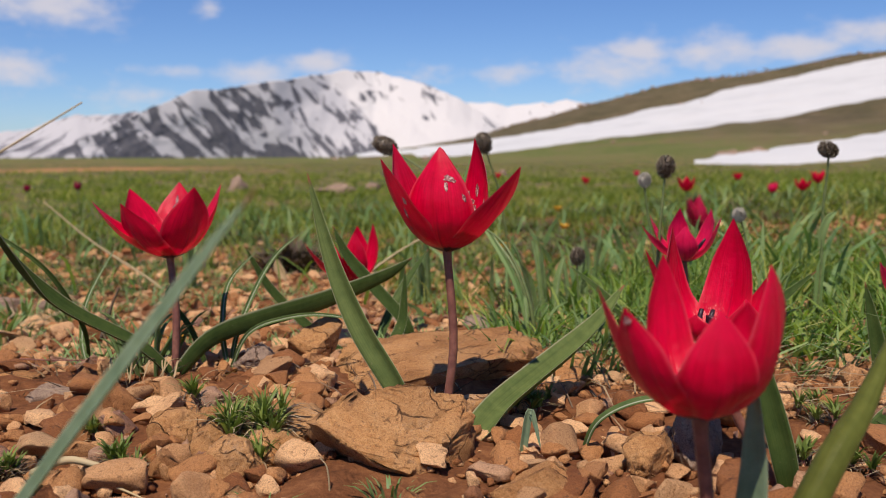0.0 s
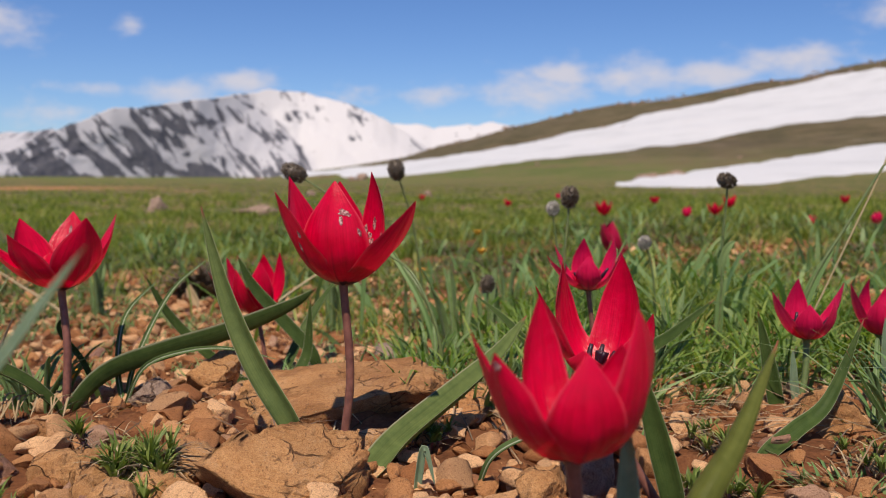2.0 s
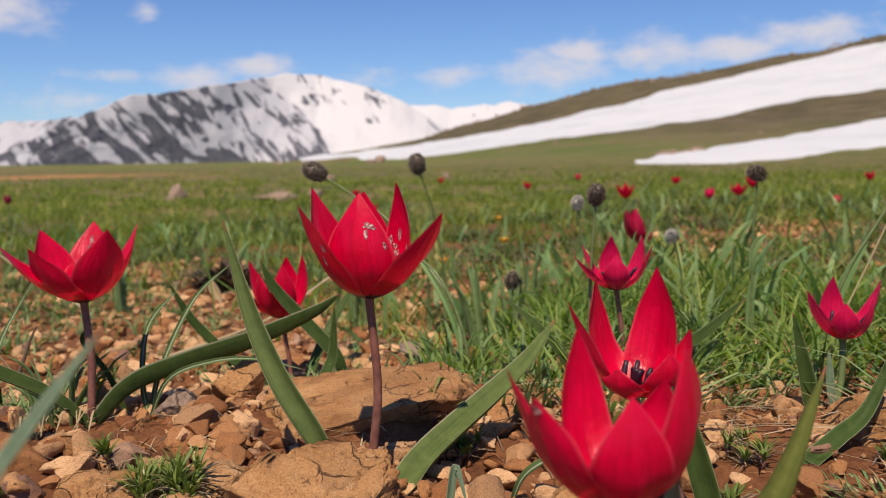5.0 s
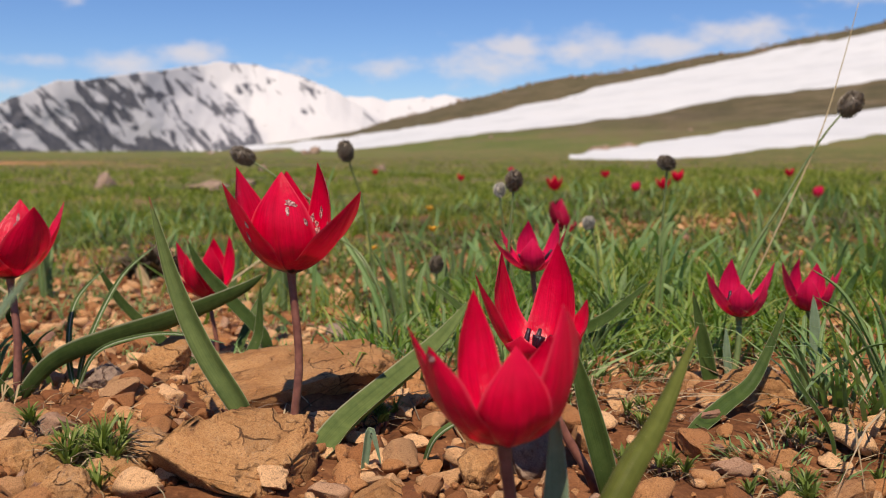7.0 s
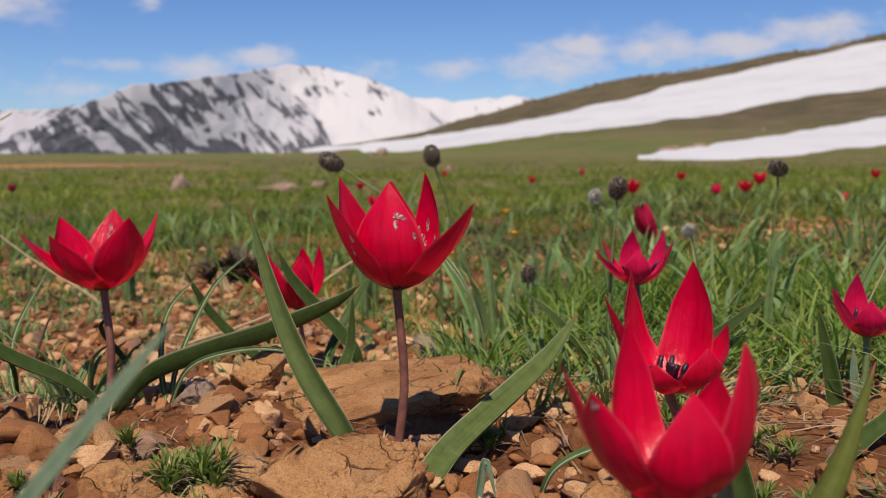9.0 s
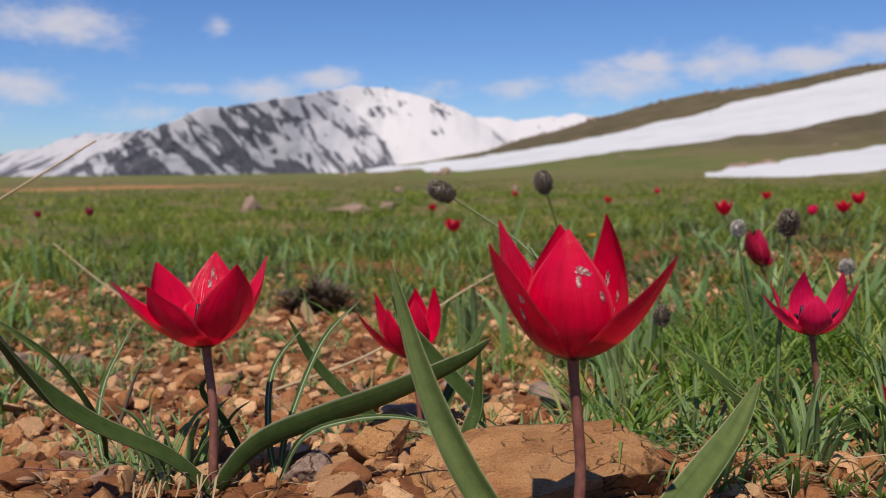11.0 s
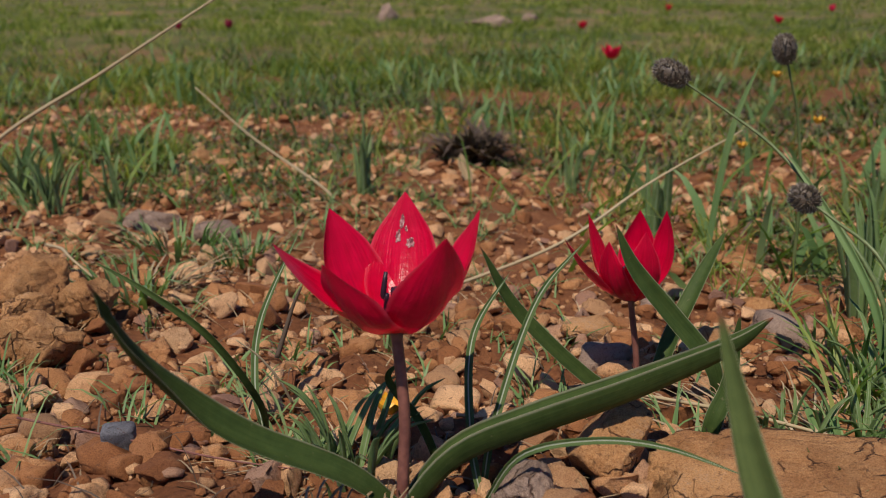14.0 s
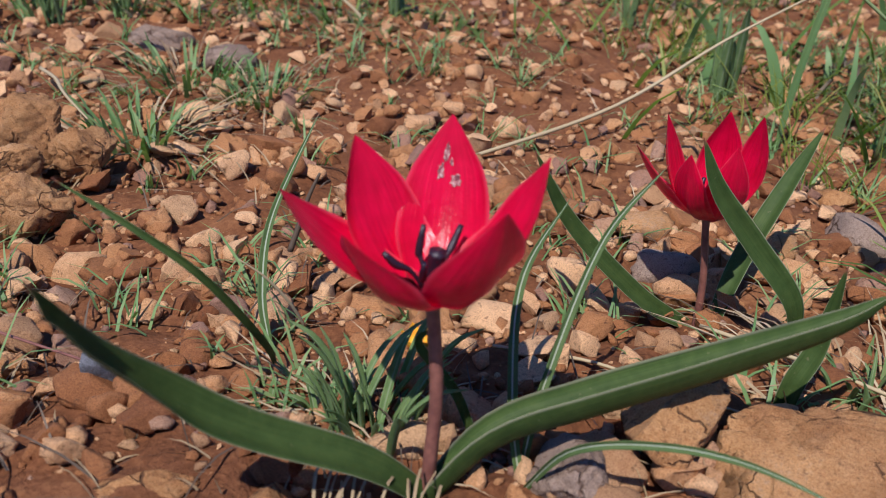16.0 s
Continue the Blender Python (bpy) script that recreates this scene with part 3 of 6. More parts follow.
def tulip(foot, base, tips, label, widths=0.022, bulge=0.014, stem_r=0.0017, stem_mid=None, leaves=(), flecks=(), mat=None, pistil=True, stem_mat=None, group="wild tulips", cup=0.35, reach=1.0):
    """A dwarf wild tulip: stem, six petals, stamens and its leaves."""
    foot, base = np.array(foot, float), np.array(base, float)
    root = thing("tulip", foot, label, "flower", group)
    mid = stem_mid or tuple((foot + base) / 2 + np.array([0.0015, 0, 0]))
    v, f = tube([foot - np.array([0, 0, 0.006]), foot * 0.75 + np.array(mid) * 0.25, mid, base - np.array([0, 0, 0.003]), base + np.array([0, 0, 0.001])],
                [stem_r * 1.25, stem_r * 1.1, stem_r, stem_r * 0.95, stem_r * 1.6])
    part("stem", v, f, stem_mat or M_STEM, root, base=foot)
    for i, tip in enumerate(tips):
        w = widths[i] if isinstance(widths, (list, tuple)) else widths
        shape = petal_shape(base, base + np.array(tip), w, bulge, seed=i + int(1000 * abs(foot[0])), cup=cup)
        p = part("petal", *shape[:2], mat or M_PETAL, root, base=foot, uvs=shape[2])
        for which, u, vv, ru, rv in flecks:
            if which == i:
                fv, ff = fleck_shape(shape, u, vv, ru, rv, int(1000 * (u + vv)))
                part("insect_scar", fv, ff, M_SCAR, p, "pale dry insect scar", base=foot)
    if pistil:
        v, f = tube([base + np.array([0, 0, 0.002]), base + np.array([0, 0, 0.008 * reach]), base + np.array([0.0005, 0, 0.0115 * reach])], [0.0018, 0.002, 0.0024], 8, 8)
        part("pistil", v, f, M_STAMEN, root, base=foot)
        for k in range(6):
            a = k * math.pi / 3 + 0.3
            d = np.array([math.cos(a), math.sin(a), 0])
            v, f = tube([base + d * 0.0025 + np.array([0, 0, 0.003]), base + d * 0.005 * reach + np.array([0, 0, 0.007 * reach]), base + d * (0.006 + 0.002 * (k % 2)) * reach + np.array([0, 0, 0.0085 * reach]), base + d * (0.0075 + 0.003 * (k % 2)) * reach + np.array([0.001 * (k % 3), 0, (0.0112 + 0.0015 * (k % 3)) * reach])],
                        [0.0005, 0.0006, 0.0012, 0.0007], 9, 6)
            part("stamen", v, f, M_STAMEN, root, base=foot)
    for spec in leaves:
        pts, w = spec[0], spec[1]
        kw = dict(spec[2]) if len(spec) > 2 else {}
        lm = kw.pop("mat", M_LEAF)
        shape = leaf_shape(pts, w, **kw)
        part("leaf", *shape[:2], lm, root, base=foot, uvs=shape[2])
    return root


# ---- the land ----
def smooth01(x):
    x = np.clip(x, 0, 1)
    return x * x * (3 - 2 * x)


_rng = np.random.RandomState(5)
_TAB = _rng.rand(256, 256)


def vnoise(x, y):
    """Smooth value noise of about unit size, 0 to 1."""
    xi, yi = np.floor(x).astype(int), np.floor(y).astype(int)
    fx, fy = smooth01(x - xi), smooth01(y - yi)
    g = lambda a, b: _TAB[a % 256, b % 256]
    return (g(xi, yi) * (1 - fx) + g(xi + 1, yi) * fx) * (1 - fy) + (g(xi, yi + 1) * (1 - fx) + g(xi + 1, yi + 1) * fx) * fy


def fbm(x, y, octaves=4):
    s, a, n = 0.0, 1.0, 0.0
    for k in range(octaves):
        s = s + a * vnoise(x * 2 ** k + 17.3 * k, y * 2 ** k + 5.1 * k)
        n += a
        a *= 0.5
    return s / n


DIP_R = [0, 0.45, 0.57, 0.72, 1.0, 1.4, 2.2, 5, 10, 30, 100, 300, 1000, 3000, 4900]
DIP_Z = [0, 0.0, 0.0, -0.022, -0.04, -0.055, -0.072, -0.11, -0.17, -0.36, -0.85, -2.0, -5, -12, -18]
FLAT_Z = [0, 0.0, 0.0, -0.008, -0.014, -0.016, -0.016, -0.05, -0.12, -0.36, -0.95, -2.2, -5, -12, -18]
CREST_A = [-180, -20, -9, -3.9, 2.1, 8, 13.5, 19.9, 24.8, 33, 45, 90, 130, 180]
CREST_E = [-0.02, -0.02, -0.011, 0.0013, 0.0195, 0.0487, 0.0713, 0.0871, 0.1, 0.125, 0.15, 0.15, 0.0, -0.02]
HILL_BASE, HILL_TOP, HILL_FOOT = 45.0, 400.0, -0.0135


def hill_elev(az, r):
    crest = np.interp(az, CREST_A, CREST_E)
    s = np.clip((r - HILL_BASE) / (HILL_TOP - HILL_BASE), 0, 1) ** 0.9
    return HILL_FOOT + (crest - HILL_FOOT) * s


def land(x, y, detail=True):
    x, y = np.asarray(x, float), np.asarray(y, float)
    r = np.hypot(x, y)
    az = np.degrees(np.arctan2(x, y))
    right = smooth01((az - 9) / 10) * smooth01((150 - az) / 30)
    z = np.interp(r, DIP_R, DIP_Z) * (1 - right) + np.interp(r, DIP_R, FLAT_Z) * right
    el = hill_elev(az, r)
    top = np.interp(az, CREST_A, CREST_E) * HILL_TOP
    hill = np.where(r < HILL_TOP, el * r, top - (r - HILL_TOP) * 0.1)
    z = np.where(r > HILL_BASE, np.maximum(z, hill), z)
    if detail:
        near = np.clip(1.4 - r / 3, 0, 1)
        z = z + near * ((fbm(x * 14 + 3, y * 14, 3) - 0.5) * 0.012 + (fbm(x * 60, y * 60 + 9, 3) - 0.5) * 0.0095 + (vnoise(x * 300, y * 300) - 0.5) * 0.0016)
        z = z + (1 - near) * np.clip(r / 60, 0, 1) * (fbm(x * 0.12, y * 0.12, 4) - 0.5) * 0.5
        z = z + smooth01((r - 80) / 150) * (fbm(x * 0.03 + 7, y * 0.03, 5) - 0.5) * 3.0
    return z


def lz(x, y):
    return float(land(x, y))


def grid_faces(nx, ny):
    i = np.arange(nx * ny).reshape(ny, nx)
    return np.stack([i[:-1, :-1], i[:-1, 1:], i[1:, 1:], i[1:, :-1]], -1).reshape(-1, 4)


def warp(n, k, reach):
    u = np.linspace(-1, 1, n)
    return np.sinh(k * u) / math.sinh(k) * reach


gx, gy = warp(430, 12.6, 4800), warp(520, 12.6, 4800)
GX, GY = np.meshgrid(gx - 0.02, gy + 0.62)
ground = part("ground", np.stack([GX, GY, land(GX, GY)], -1).reshape(-1, 3), grid_faces(430, 520), M_GROUND)
tagged(ground, "reddish stony soil running into a green mountain meadow", "ground", kind="structure")


def snowfield(az, upper, lower, label, lift):
    """A bank of old snow lying on the hill between two edges, given by azimuth and elevation."""
    n, m = 150, 26
    a = np.linspace(az[0], az[-1], n)
    up, lo = np.interp(a, az, upper), np.interp(a, az, lower)
    wob = (fbm(a * 1.3, a * 0 + 3.0, 4) - 0.5) * 0.003
    up, lo = up + wob * np.clip((up - lo) / 0.01, 0, 1), lo - (fbm(a * 1.1, a * 0 + 8.0, 4) - 0.5) * 0.002 * np.clip((up - lo) / 0.01, 0, 1)
    crest = np.interp(a, CREST_A, CREST_E)
    verts = []
    for j in range(m):
        s = j / (m - 1)
        e = lo + (up - lo) * s
        q = np.clip((e - HILL_FOOT) / (crest - HILL_FOOT), 0.0005, 0.97)
        r = HILL_BASE + (HILL_TOP - HILL_BASE) * q ** (1 / 0.9)
        x, y = r * np.sin(np.radians(a)), r * np.cos(np.radians(a))
        edge = min(1.0, 5 * min(s, 1 - s)) ** 0.5
        z = np.maximum(land(x, y), e * r - 0.3) + lift * (edge * 1.0 - 0.35) + (fbm(x * 0.05, y * 0.05, 3) - 0.5) * 0.6 * edge
        verts.append(np.stack([x, y, z], -1))
    ob = part("snowfield", np.array(verts).reshape(-1, 3), grid_faces(n, m), M_SNOW)
    return tagged(ob, label, "snow", kind="structure")


snowfield([-5.4, 0.7, 6.7, 13.5, 16.7, 21.4, 24.8, 33, 42], [-0.0033, 0.0106, 0.0268, 0.0494, 0.0635, 0.0812, 0.0935, 0.116, 0.138],
          [-0.0040, -0.0017, 0.0078, 0.022, 0.0295, 0.0405, 0.0485, 0.066, 0.085], "long bank of white old snow on the hillside", 1.2)
snowfield([15.5, 17.4, 20.5, 23.3, 26, 33, 42], [-0.0115, -0.0057, 0.0055, 0.0145, 0.022, 0.0425, 0.065],
          [-0.0128, -0.0125, -0.0105, -0.007, -0.003, 0.0133, 0.03], "lower patch of white old snow at the hill's foot", 0.5)


def mountain(name, az, crest, near, depths, mat, label, foot=-0.012, rough=1.0, seed=0.0):
    n, m = 260, 60
    a = np.linspace(az[0], az[-1], n)
    top = np.interp(a, az, crest) + (fbm(a * 1.6 + seed, a * 0, 5) - 0.5) * 0.004 * rough
    depth = np.interp(a, az, depths)
    r0 = np.interp(a, az, near)
    verts = []
    for j in range(m):
        s = j / (m - 1)
        if s <= 0.75:
            q = s / 0.75
            ridge = (fbm(a * 0.55 + seed + 1.1 * q, q * 2.6 - a * 0.25, 5) - 0.5)
            r = r0 + depth * q + ridge * (26 + 0.1 * depth) * math.sin(math.pi * min(q, 1))
            e = foot + (top - foot) * (q ** 0.9)
            z = e * (r0 + depth * q)
        else:
            q = (s - 0.75) / 0.25
            r = r0 + depth * (1 + 2 * q)
            z = top * (r0 + depth) * (1 - q) + foot * r * q
        verts.append(np.stack([r * np.sin(np.radians(a)), r * np.cos(np.radians(a)), z], -1))
    ob = part(name, np.array(verts).reshape(-1, 3), grid_faces(n, m), mat)
    return tagged(ob, label, "mountain", kind="structure")


# west face built steeper to catch less sun, standing in for cloud shadow
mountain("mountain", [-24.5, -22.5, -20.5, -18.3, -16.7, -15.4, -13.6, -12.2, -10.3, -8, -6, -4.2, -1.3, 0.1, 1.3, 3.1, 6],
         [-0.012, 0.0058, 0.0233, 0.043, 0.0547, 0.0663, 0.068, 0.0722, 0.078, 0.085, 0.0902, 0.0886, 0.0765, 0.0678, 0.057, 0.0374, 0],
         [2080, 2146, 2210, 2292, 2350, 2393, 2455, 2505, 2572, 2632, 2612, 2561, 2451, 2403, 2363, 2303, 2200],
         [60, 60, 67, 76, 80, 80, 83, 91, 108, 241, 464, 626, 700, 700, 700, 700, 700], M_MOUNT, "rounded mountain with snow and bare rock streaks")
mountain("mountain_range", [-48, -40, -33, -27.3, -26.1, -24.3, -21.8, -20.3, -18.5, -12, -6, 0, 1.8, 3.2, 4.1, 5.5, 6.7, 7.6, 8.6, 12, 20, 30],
         [0, 0.012, 0.006, 0.0133, 0.0203, 0.0256, 0.0408, 0.039, 0.0435, 0.03, 0.03, 0.05, 0.0569, 0.0551, 0.05, 0.0554, 0.0549, 0.0587, 0.054, 0.05, 0.03, 0],
         [3900] * 22, [700] * 22, M_RANGE, "distant snow-covered mountain range", rough=1.5, seed=9.0)


# ---- tulips ----

tulip((0.076, 0.491, 0.0), (0.077, 0.491, 0.073),
      [(-0.0265, -0.006, 0.037), (-0.0225, 0.012, 0.043), (-0.002, 0.018, 0.041), (-0.003, -0.011, 0.0415), (0.0112, 0.006, 0.045), (0.028, -0.018, 0.034)],
      "open red wild tulip with insect-scarred petals beside a tan rock", [0.024, 0.0245, 0.024, 0.0285, 0.0235, 0.0215], 0.0145, 0.0018, (0.0795, 0.491, 0.036),
      leaves=[([(0.068, 0.488, -0.006), (0.056, 0.486, 0.018), (0.042, 0.49, 0.041), (0.03, 0.496, 0.068), (0.019, 0.502, 0.104)], 0.0098, dict(mat=M_LEAF_GREY, facing=(-0.5, -1, 0.4), fold=0.25, root=0.45)),
              ([(0.082, 0.478, -0.006), (0.09, 0.476, 0.0), (0.103, 0.495, 0.007), (0.132, 0.535, 0.018), (0.152, 0.562, 0.029), (0.168, 0.584, 0.045)], 0.0138, dict(mat=M_LEAF_GREY, facing=(-0.5, -0.7, 0.8), fold=0.45, root=0.6))],
      flecks=[(4, 0.85, 0.6, 0.06, 0.06), (4, 0.72, 0.5, 0.1, 0.04), (4, 0.5, 0.44, 0.09, 0.05), (4, 0.85, 0.42, 0.06, 0.05), (4, 0.3, 0.36, 0.09, 0.04), (3, 0.74, 0.8, 0.13, 0.03), (3, 0.9, 0.66, 0.03, 0.04), (4, 0.6, 0.34, 0.12, 0.03), (4, 0.75, 0.56, 0.05, 0.03), (5, 0.8, 0.42, 0.05, 0.07), (0, 0.7, 0.55, 0.03, 0.05), (3, 0.66, 0.74, 0.04, 0.04), (0, 0.8, 0.66, 0.05, 0.04), (0, 0.62, 0.4, 0.02, 0.03), (4, 0.66, 0.66, 0.05, 0.06), (4, 0.45, 0.55, 0.05, 0.05), (5, 0.7, 0.3, 0.06, 0.05)])

tulip((-0.061, 0.578, 0.003), (-0.063, 0.582, 0.060),
      [(-0.036, -0.008, 0.029), (-0.025, 0.016, 0.034), (-0.003, 0.030, 0.037), (0.024, 0.011, 0.037), (0.018, -0.018, 0.036), (-0.016, -0.024, 0.0285)],
      "wide open red wild tulip with black stamens on stony ground", [0.022, 0.0235, 0.0245, 0.0215, 0.0255, 0.0255], 0.0155, 0.0019, (-0.0605, 0.580, 0.033),
      leaves=[([(-0.061, 0.576, -0.002), (-0.076, 0.565, 0.017), (-0.1, 0.55, 0.035), (-0.114, 0.54, 0.051), (-0.122, 0.525, 0.074), (-0.124, 0.515, 0.095)], 0.0108, dict(facing=(-0.05, -0.45, 1), fold=0.3, root=0.6)),
              ([(-0.059, 0.576, -0.002), (-0.043, 0.585, 0.014), (-0.019, 0.595, 0.022), (0.013, 0.61, 0.03), (0.045, 0.622, 0.043), (0.058, 0.629, 0.054)], 0.0122, dict(facing=(0.0, 0.35, 1), fold=0.7, root=0.6))],
      flecks=[(2, 0.56, 0.83, 0.06, 0.05), (2, 0.6, 0.74, 0.05, 0.045), (2, 0.4, 0.7, 0.07, 0.04), (2, 0.46, 0.79, 0.03, 0.02)], reach=1.2)

tulip((0.021, 0.716, -0.024), (0.016, 0.716, 0.026),
      [(-0.031, -0.006, 0.029), (-0.021, 0.006, 0.037), (0.002, 0.014, 0.038), (0.013, 0.007, 0.040), (0.003, -0.015, 0.036), (-0.012, -0.015, 0.031)],
      "smaller half-open red wild tulip among leaves", 0.018, 0.013, 0.0015, (0.0195, 0.716, 0.0),
      leaves=[([(0.02, 0.722, -0.028), (-0.004, 0.71, -0.010), (-0.035, 0.7, 0.024), (-0.05, 0.692, 0.055)], 0.0085, dict(facing=(0.35, -0.6, 0.8))),
              ([(0.055, 0.705, -0.018), (0.05, 0.702, 0.003), (0.031, 0.7, 0.026), (0.014, 0.695, 0.048), (0.006, 0.693, 0.067)], 0.0092, dict(facing=(0.45, -0.8, 0.4))),
              ([(0.028, 0.722, -0.028), (0.037, 0.74, -0.004), (0.051, 0.76, 0.022), (0.065, 0.783, 0.043)], 0.0095, dict(facing=(-0.6, -0.7, 0.4)))])

tulip((0.138, 0.33, 0.0), (0.133, 0.323, 0.053),
      [(-0.0238, 0.001, 0.030), (-0.005, 0.018, 0.035), (0.014, 0.012, 0.024), (0.0118, -0.0075, 0.0355), (-0.0005, -0.0135, 0.027), (-0.0198, -0.0105, 0.0268)],
      "tall cupped red wild tulip growing close to another", [0.0155, 0.0135, 0.018, 0.0215, 0.0185, 0.0165], 0.0135, 0.0017, (0.1365, 0.327, 0.028), reach=0.72,
      flecks=[(5, 0.5, 0.93, 0.28, 0.03)], leaves=[([(0.144, 0.335, -0.004), (0.1475, 0.334, 0.02), (0.1485, 0.332, 0.036), (0.147, 0.33, 0.062)], 0.0075, dict(mat=M_LEAF_PALE, facing=(-0.4, -1, 0.2), root=0.8))])

tulip((0.19, 0.428, -0.002), (0.166, 0.427, 0.048),
      [(-0.023, 0.000, 0.032), (-0.0115, 0.010, 0.039), (0.0095, 0.010, 0.0415), (0.018, 0.000, 0.022), (0.007, -0.013, 0.017), (-0.009, -0.013, 0.012)],
      "open red wild tulip with a dark heart behind a closer bloom", [0.015, 0.02, 0.0195, 0.016, 0.017, 0.017], 0.0125, 0.0017, (0.176, 0.428, 0.022), reach=0.78,
      leaves=[([(0.193, 0.422, -0.004), (0.189, 0.42, 0.012), (0.183, 0.42, 0.033), (0.176, 0.42, 0.057)], 0.0085, dict(facing=(-0.3, -1, 0.2), root=0.7)),
              ([(0.128, 0.462, -0.004), (0.133, 0.455, 0.012), (0.146, 0.45, 0.021), (0.162, 0.45, 0.022), (0.176, 0.452, 0.016)], 0.0032, dict(mat=M_STRIPED, facing=(0, -0.6, 1)))])

tulip((0.224, 0.662, -0.016), (0.219, 0.66, 0.048),
      [(-0.027, -0.004, 0.022), (-0.020, 0.006, 0.027), (-0.001, 0.010, 0.031), (0.016, 0.004, 0.031), (0.019, -0.008, 0.028), (-0.004, -0.014, 0.022)],
      "open red wild tulip standing in grass", [0.015, 0.016, 0.016, 0.016, 0.015, 0.016], 0.012, 0.0016, mat=M_PETAL_PINK,
      leaves=[([(0.226, 0.665, -0.02), (0.24, 0.655, 0.004), (0.262, 0.64, 0.022), (0.285, 0.63, 0.046)], 0.0085, dict(facing=(-0.5, -0.7, 0.6))),
              ([(0.21, 0.668, -0.02), (0.192, 0.66, 0.0), (0.172, 0.655, 0.026), (0.15, 0.66, 0.046)], 0.007, dict(facing=(0.5, -0.7, 0.6)))])

tulip((0.318, 0.59, -0.008), (0.324, 0.596, 0.029),
      [(-0.023, -0.006, 0.027), (-0.013, 0.008, 0.024), (-0.001, 0.010, 0.032), (0.020, 0.000, 0.031), (0.009, -0.012, 0.023), (-0.006, -0.014, 0.021)],
      "open carmine wild tulip at the edge of the grass", 0.0155, 0.0115, 0.0018, mat=M_PETAL_PINK, stem_mat=M_STEM_GREEN,
      leaves=[([(0.303, 0.578, -0.014), (0.300, 0.58, 0.0), (0.296, 0.58, 0.018), (0.289, 0.58, 0.047)], 0.0085, dict(facing=(-0.3, -1, 0.2), root=0.8)),
              ([(0.238, 0.472, -0.008), (0.252, 0.482, 0.002), (0.268, 0.491, 0.009), (0.287, 0.5, 0.02), (0.304, 0.505, 0.055)], 0.0078, dict(facing=(-0.6, -0.8, 0.5), fold=0.3)),
              ([(0.316, 0.586, -0.012), (0.312, 0.585, 0.006), (0.311, 0.585, 0.026)], 0.005, dict(mat=M_LEAF_PALE))])

tulip((0.392, 0.636, -0.012), (0.391, 0.64, 0.023),
      [(-0.019, 0.000, 0.031), (-0.004, 0.006, 0.033), (0.010, 0.010, 0.029), (0.020, -0.002, 0.028), (0.008, -0.012, 0.025), (-0.008, -0.012, 0.024)],
      "half-open carmine wild tulip in the grass", 0.0145, 0.011, 0.0015, mat=M_PETAL_PINK, stem_mat=M_STEM_GREEN,
      leaves=[([(0.374, 0.6, -0.02), (0.373, 0.6, 0.004), (0.3715, 0.6, 0.022), (0.3705, 0.6, 0.04)], 0.0078, dict(mat=M_LEAF_PALE, facing=(0, -1, 0.2), root=0.9))])

# a thick olive leaf by itself
lone = thing("tulip_leaf", (0.155, 0.33, 0.0), "thick upright olive-green leaf speckled with dust", "leaf")
shape = leaf_shape([(0.141, 0.318, -0.004), (0.1515, 0.322, 0.02), (0.1645, 0.328, 0.0415), (0.1775, 0.339, 0.0535), (0.1975, 0.361, 0.0728)], 0.0074, facing=(0.6, 0.8, -0.2), fold=0.35, thick=-0.0022, root=0.9)
part("leaf_blade", *shape[:2], M_LEAF_OLIVE, lone, base=(0.155, 0.33, 0.0), uvs=shape[2])
short = thing("tulip_leaf", (0.047, 0.655, -0.012), "short broad green leaf shoot beside a rock", "leaf")
shape = leaf_shape([(0.045, 0.655, -0.016), (0.047, 0.656, 0.0), (0.052, 0.66, 0.014), (0.053, 0.66, 0.044)], 0.0075, facing=(-0.5, -0.9, 0.4), fold=0.3, root=0.8)
part("leaf_blade", *shape[:2], M_LEAF, short, base=(0.047, 0.655, -0.012), uvs=shape[2])
front = thing("tulip_leaf", (-0.045, 0.318, 0.0), "long leaning grey-green leaf blade", "leaf")
shape = leaf_shape([(-0.0485, 0.3204, -0.004), (-0.0215, 0.302, 0.027), (0.0055, 0.283, 0.058), (0.0305, 0.266, 0.0865), (0.0482, 0.254, 0.107)], 0.0042, facing=(-0.6, -0.7, 0.5), fold=0.2, root=0.7, peak=0.6)
part("leaf_blade", *shape[:2], M_LEAF_PALE, front, base=(-0.045, 0.318, 0.0), uvs=shape[2])

# nodding bud
tulip((0.42, 1.3, -0.02), (0.412, 1.3, 0.012), [(-0.018, -0.005, 0.043), (-0.012, 0.006, 0.045), (-0.007, 0.006, 0.044), (-0.006, -0.006, 0.046), (-0.02, 0.001, 0.042), (0.014, -0.004, 0.016)],
      "nodding closed dark crimson tulip bud", 0.03, 0.014, 0.0016, mat=M_PETAL_DEEP, pistil=False)

# tulips further off in the meadow
AFAR = [(-1.0, 2.2, 0.006, 1.0, 0), (14.9, 2.1, 0.047, 1.0, 0), (19.9, 2.3, 0.034, 0.8, 1), (21.4, 2.35, 0.04, 0.9, 0), (22.3, 2.45, 0.056, 0.9, 0),
        (26.8, 2.2, 0.025, 0.7, 1), (30.4, 2.2, 0.032, 0.8, 1), (-24.6, 3.0, 0.022, 0.7, 2), (-21.9, 3.0, 0.036, 0.8, 2), (-1.9, 3.3, 0.0, 0.8, 0),
        (8.9, 3.6, 0.036, 0.8, 0), (17.9, 3.3, 0.035, 0.8, 0), (3.5, 5.0, 0.02, 0.9, 0), (12.0, 4.6, 0.03, 0.9, 1), (28.5, 3.6, 0.04, 0.9, 0)]
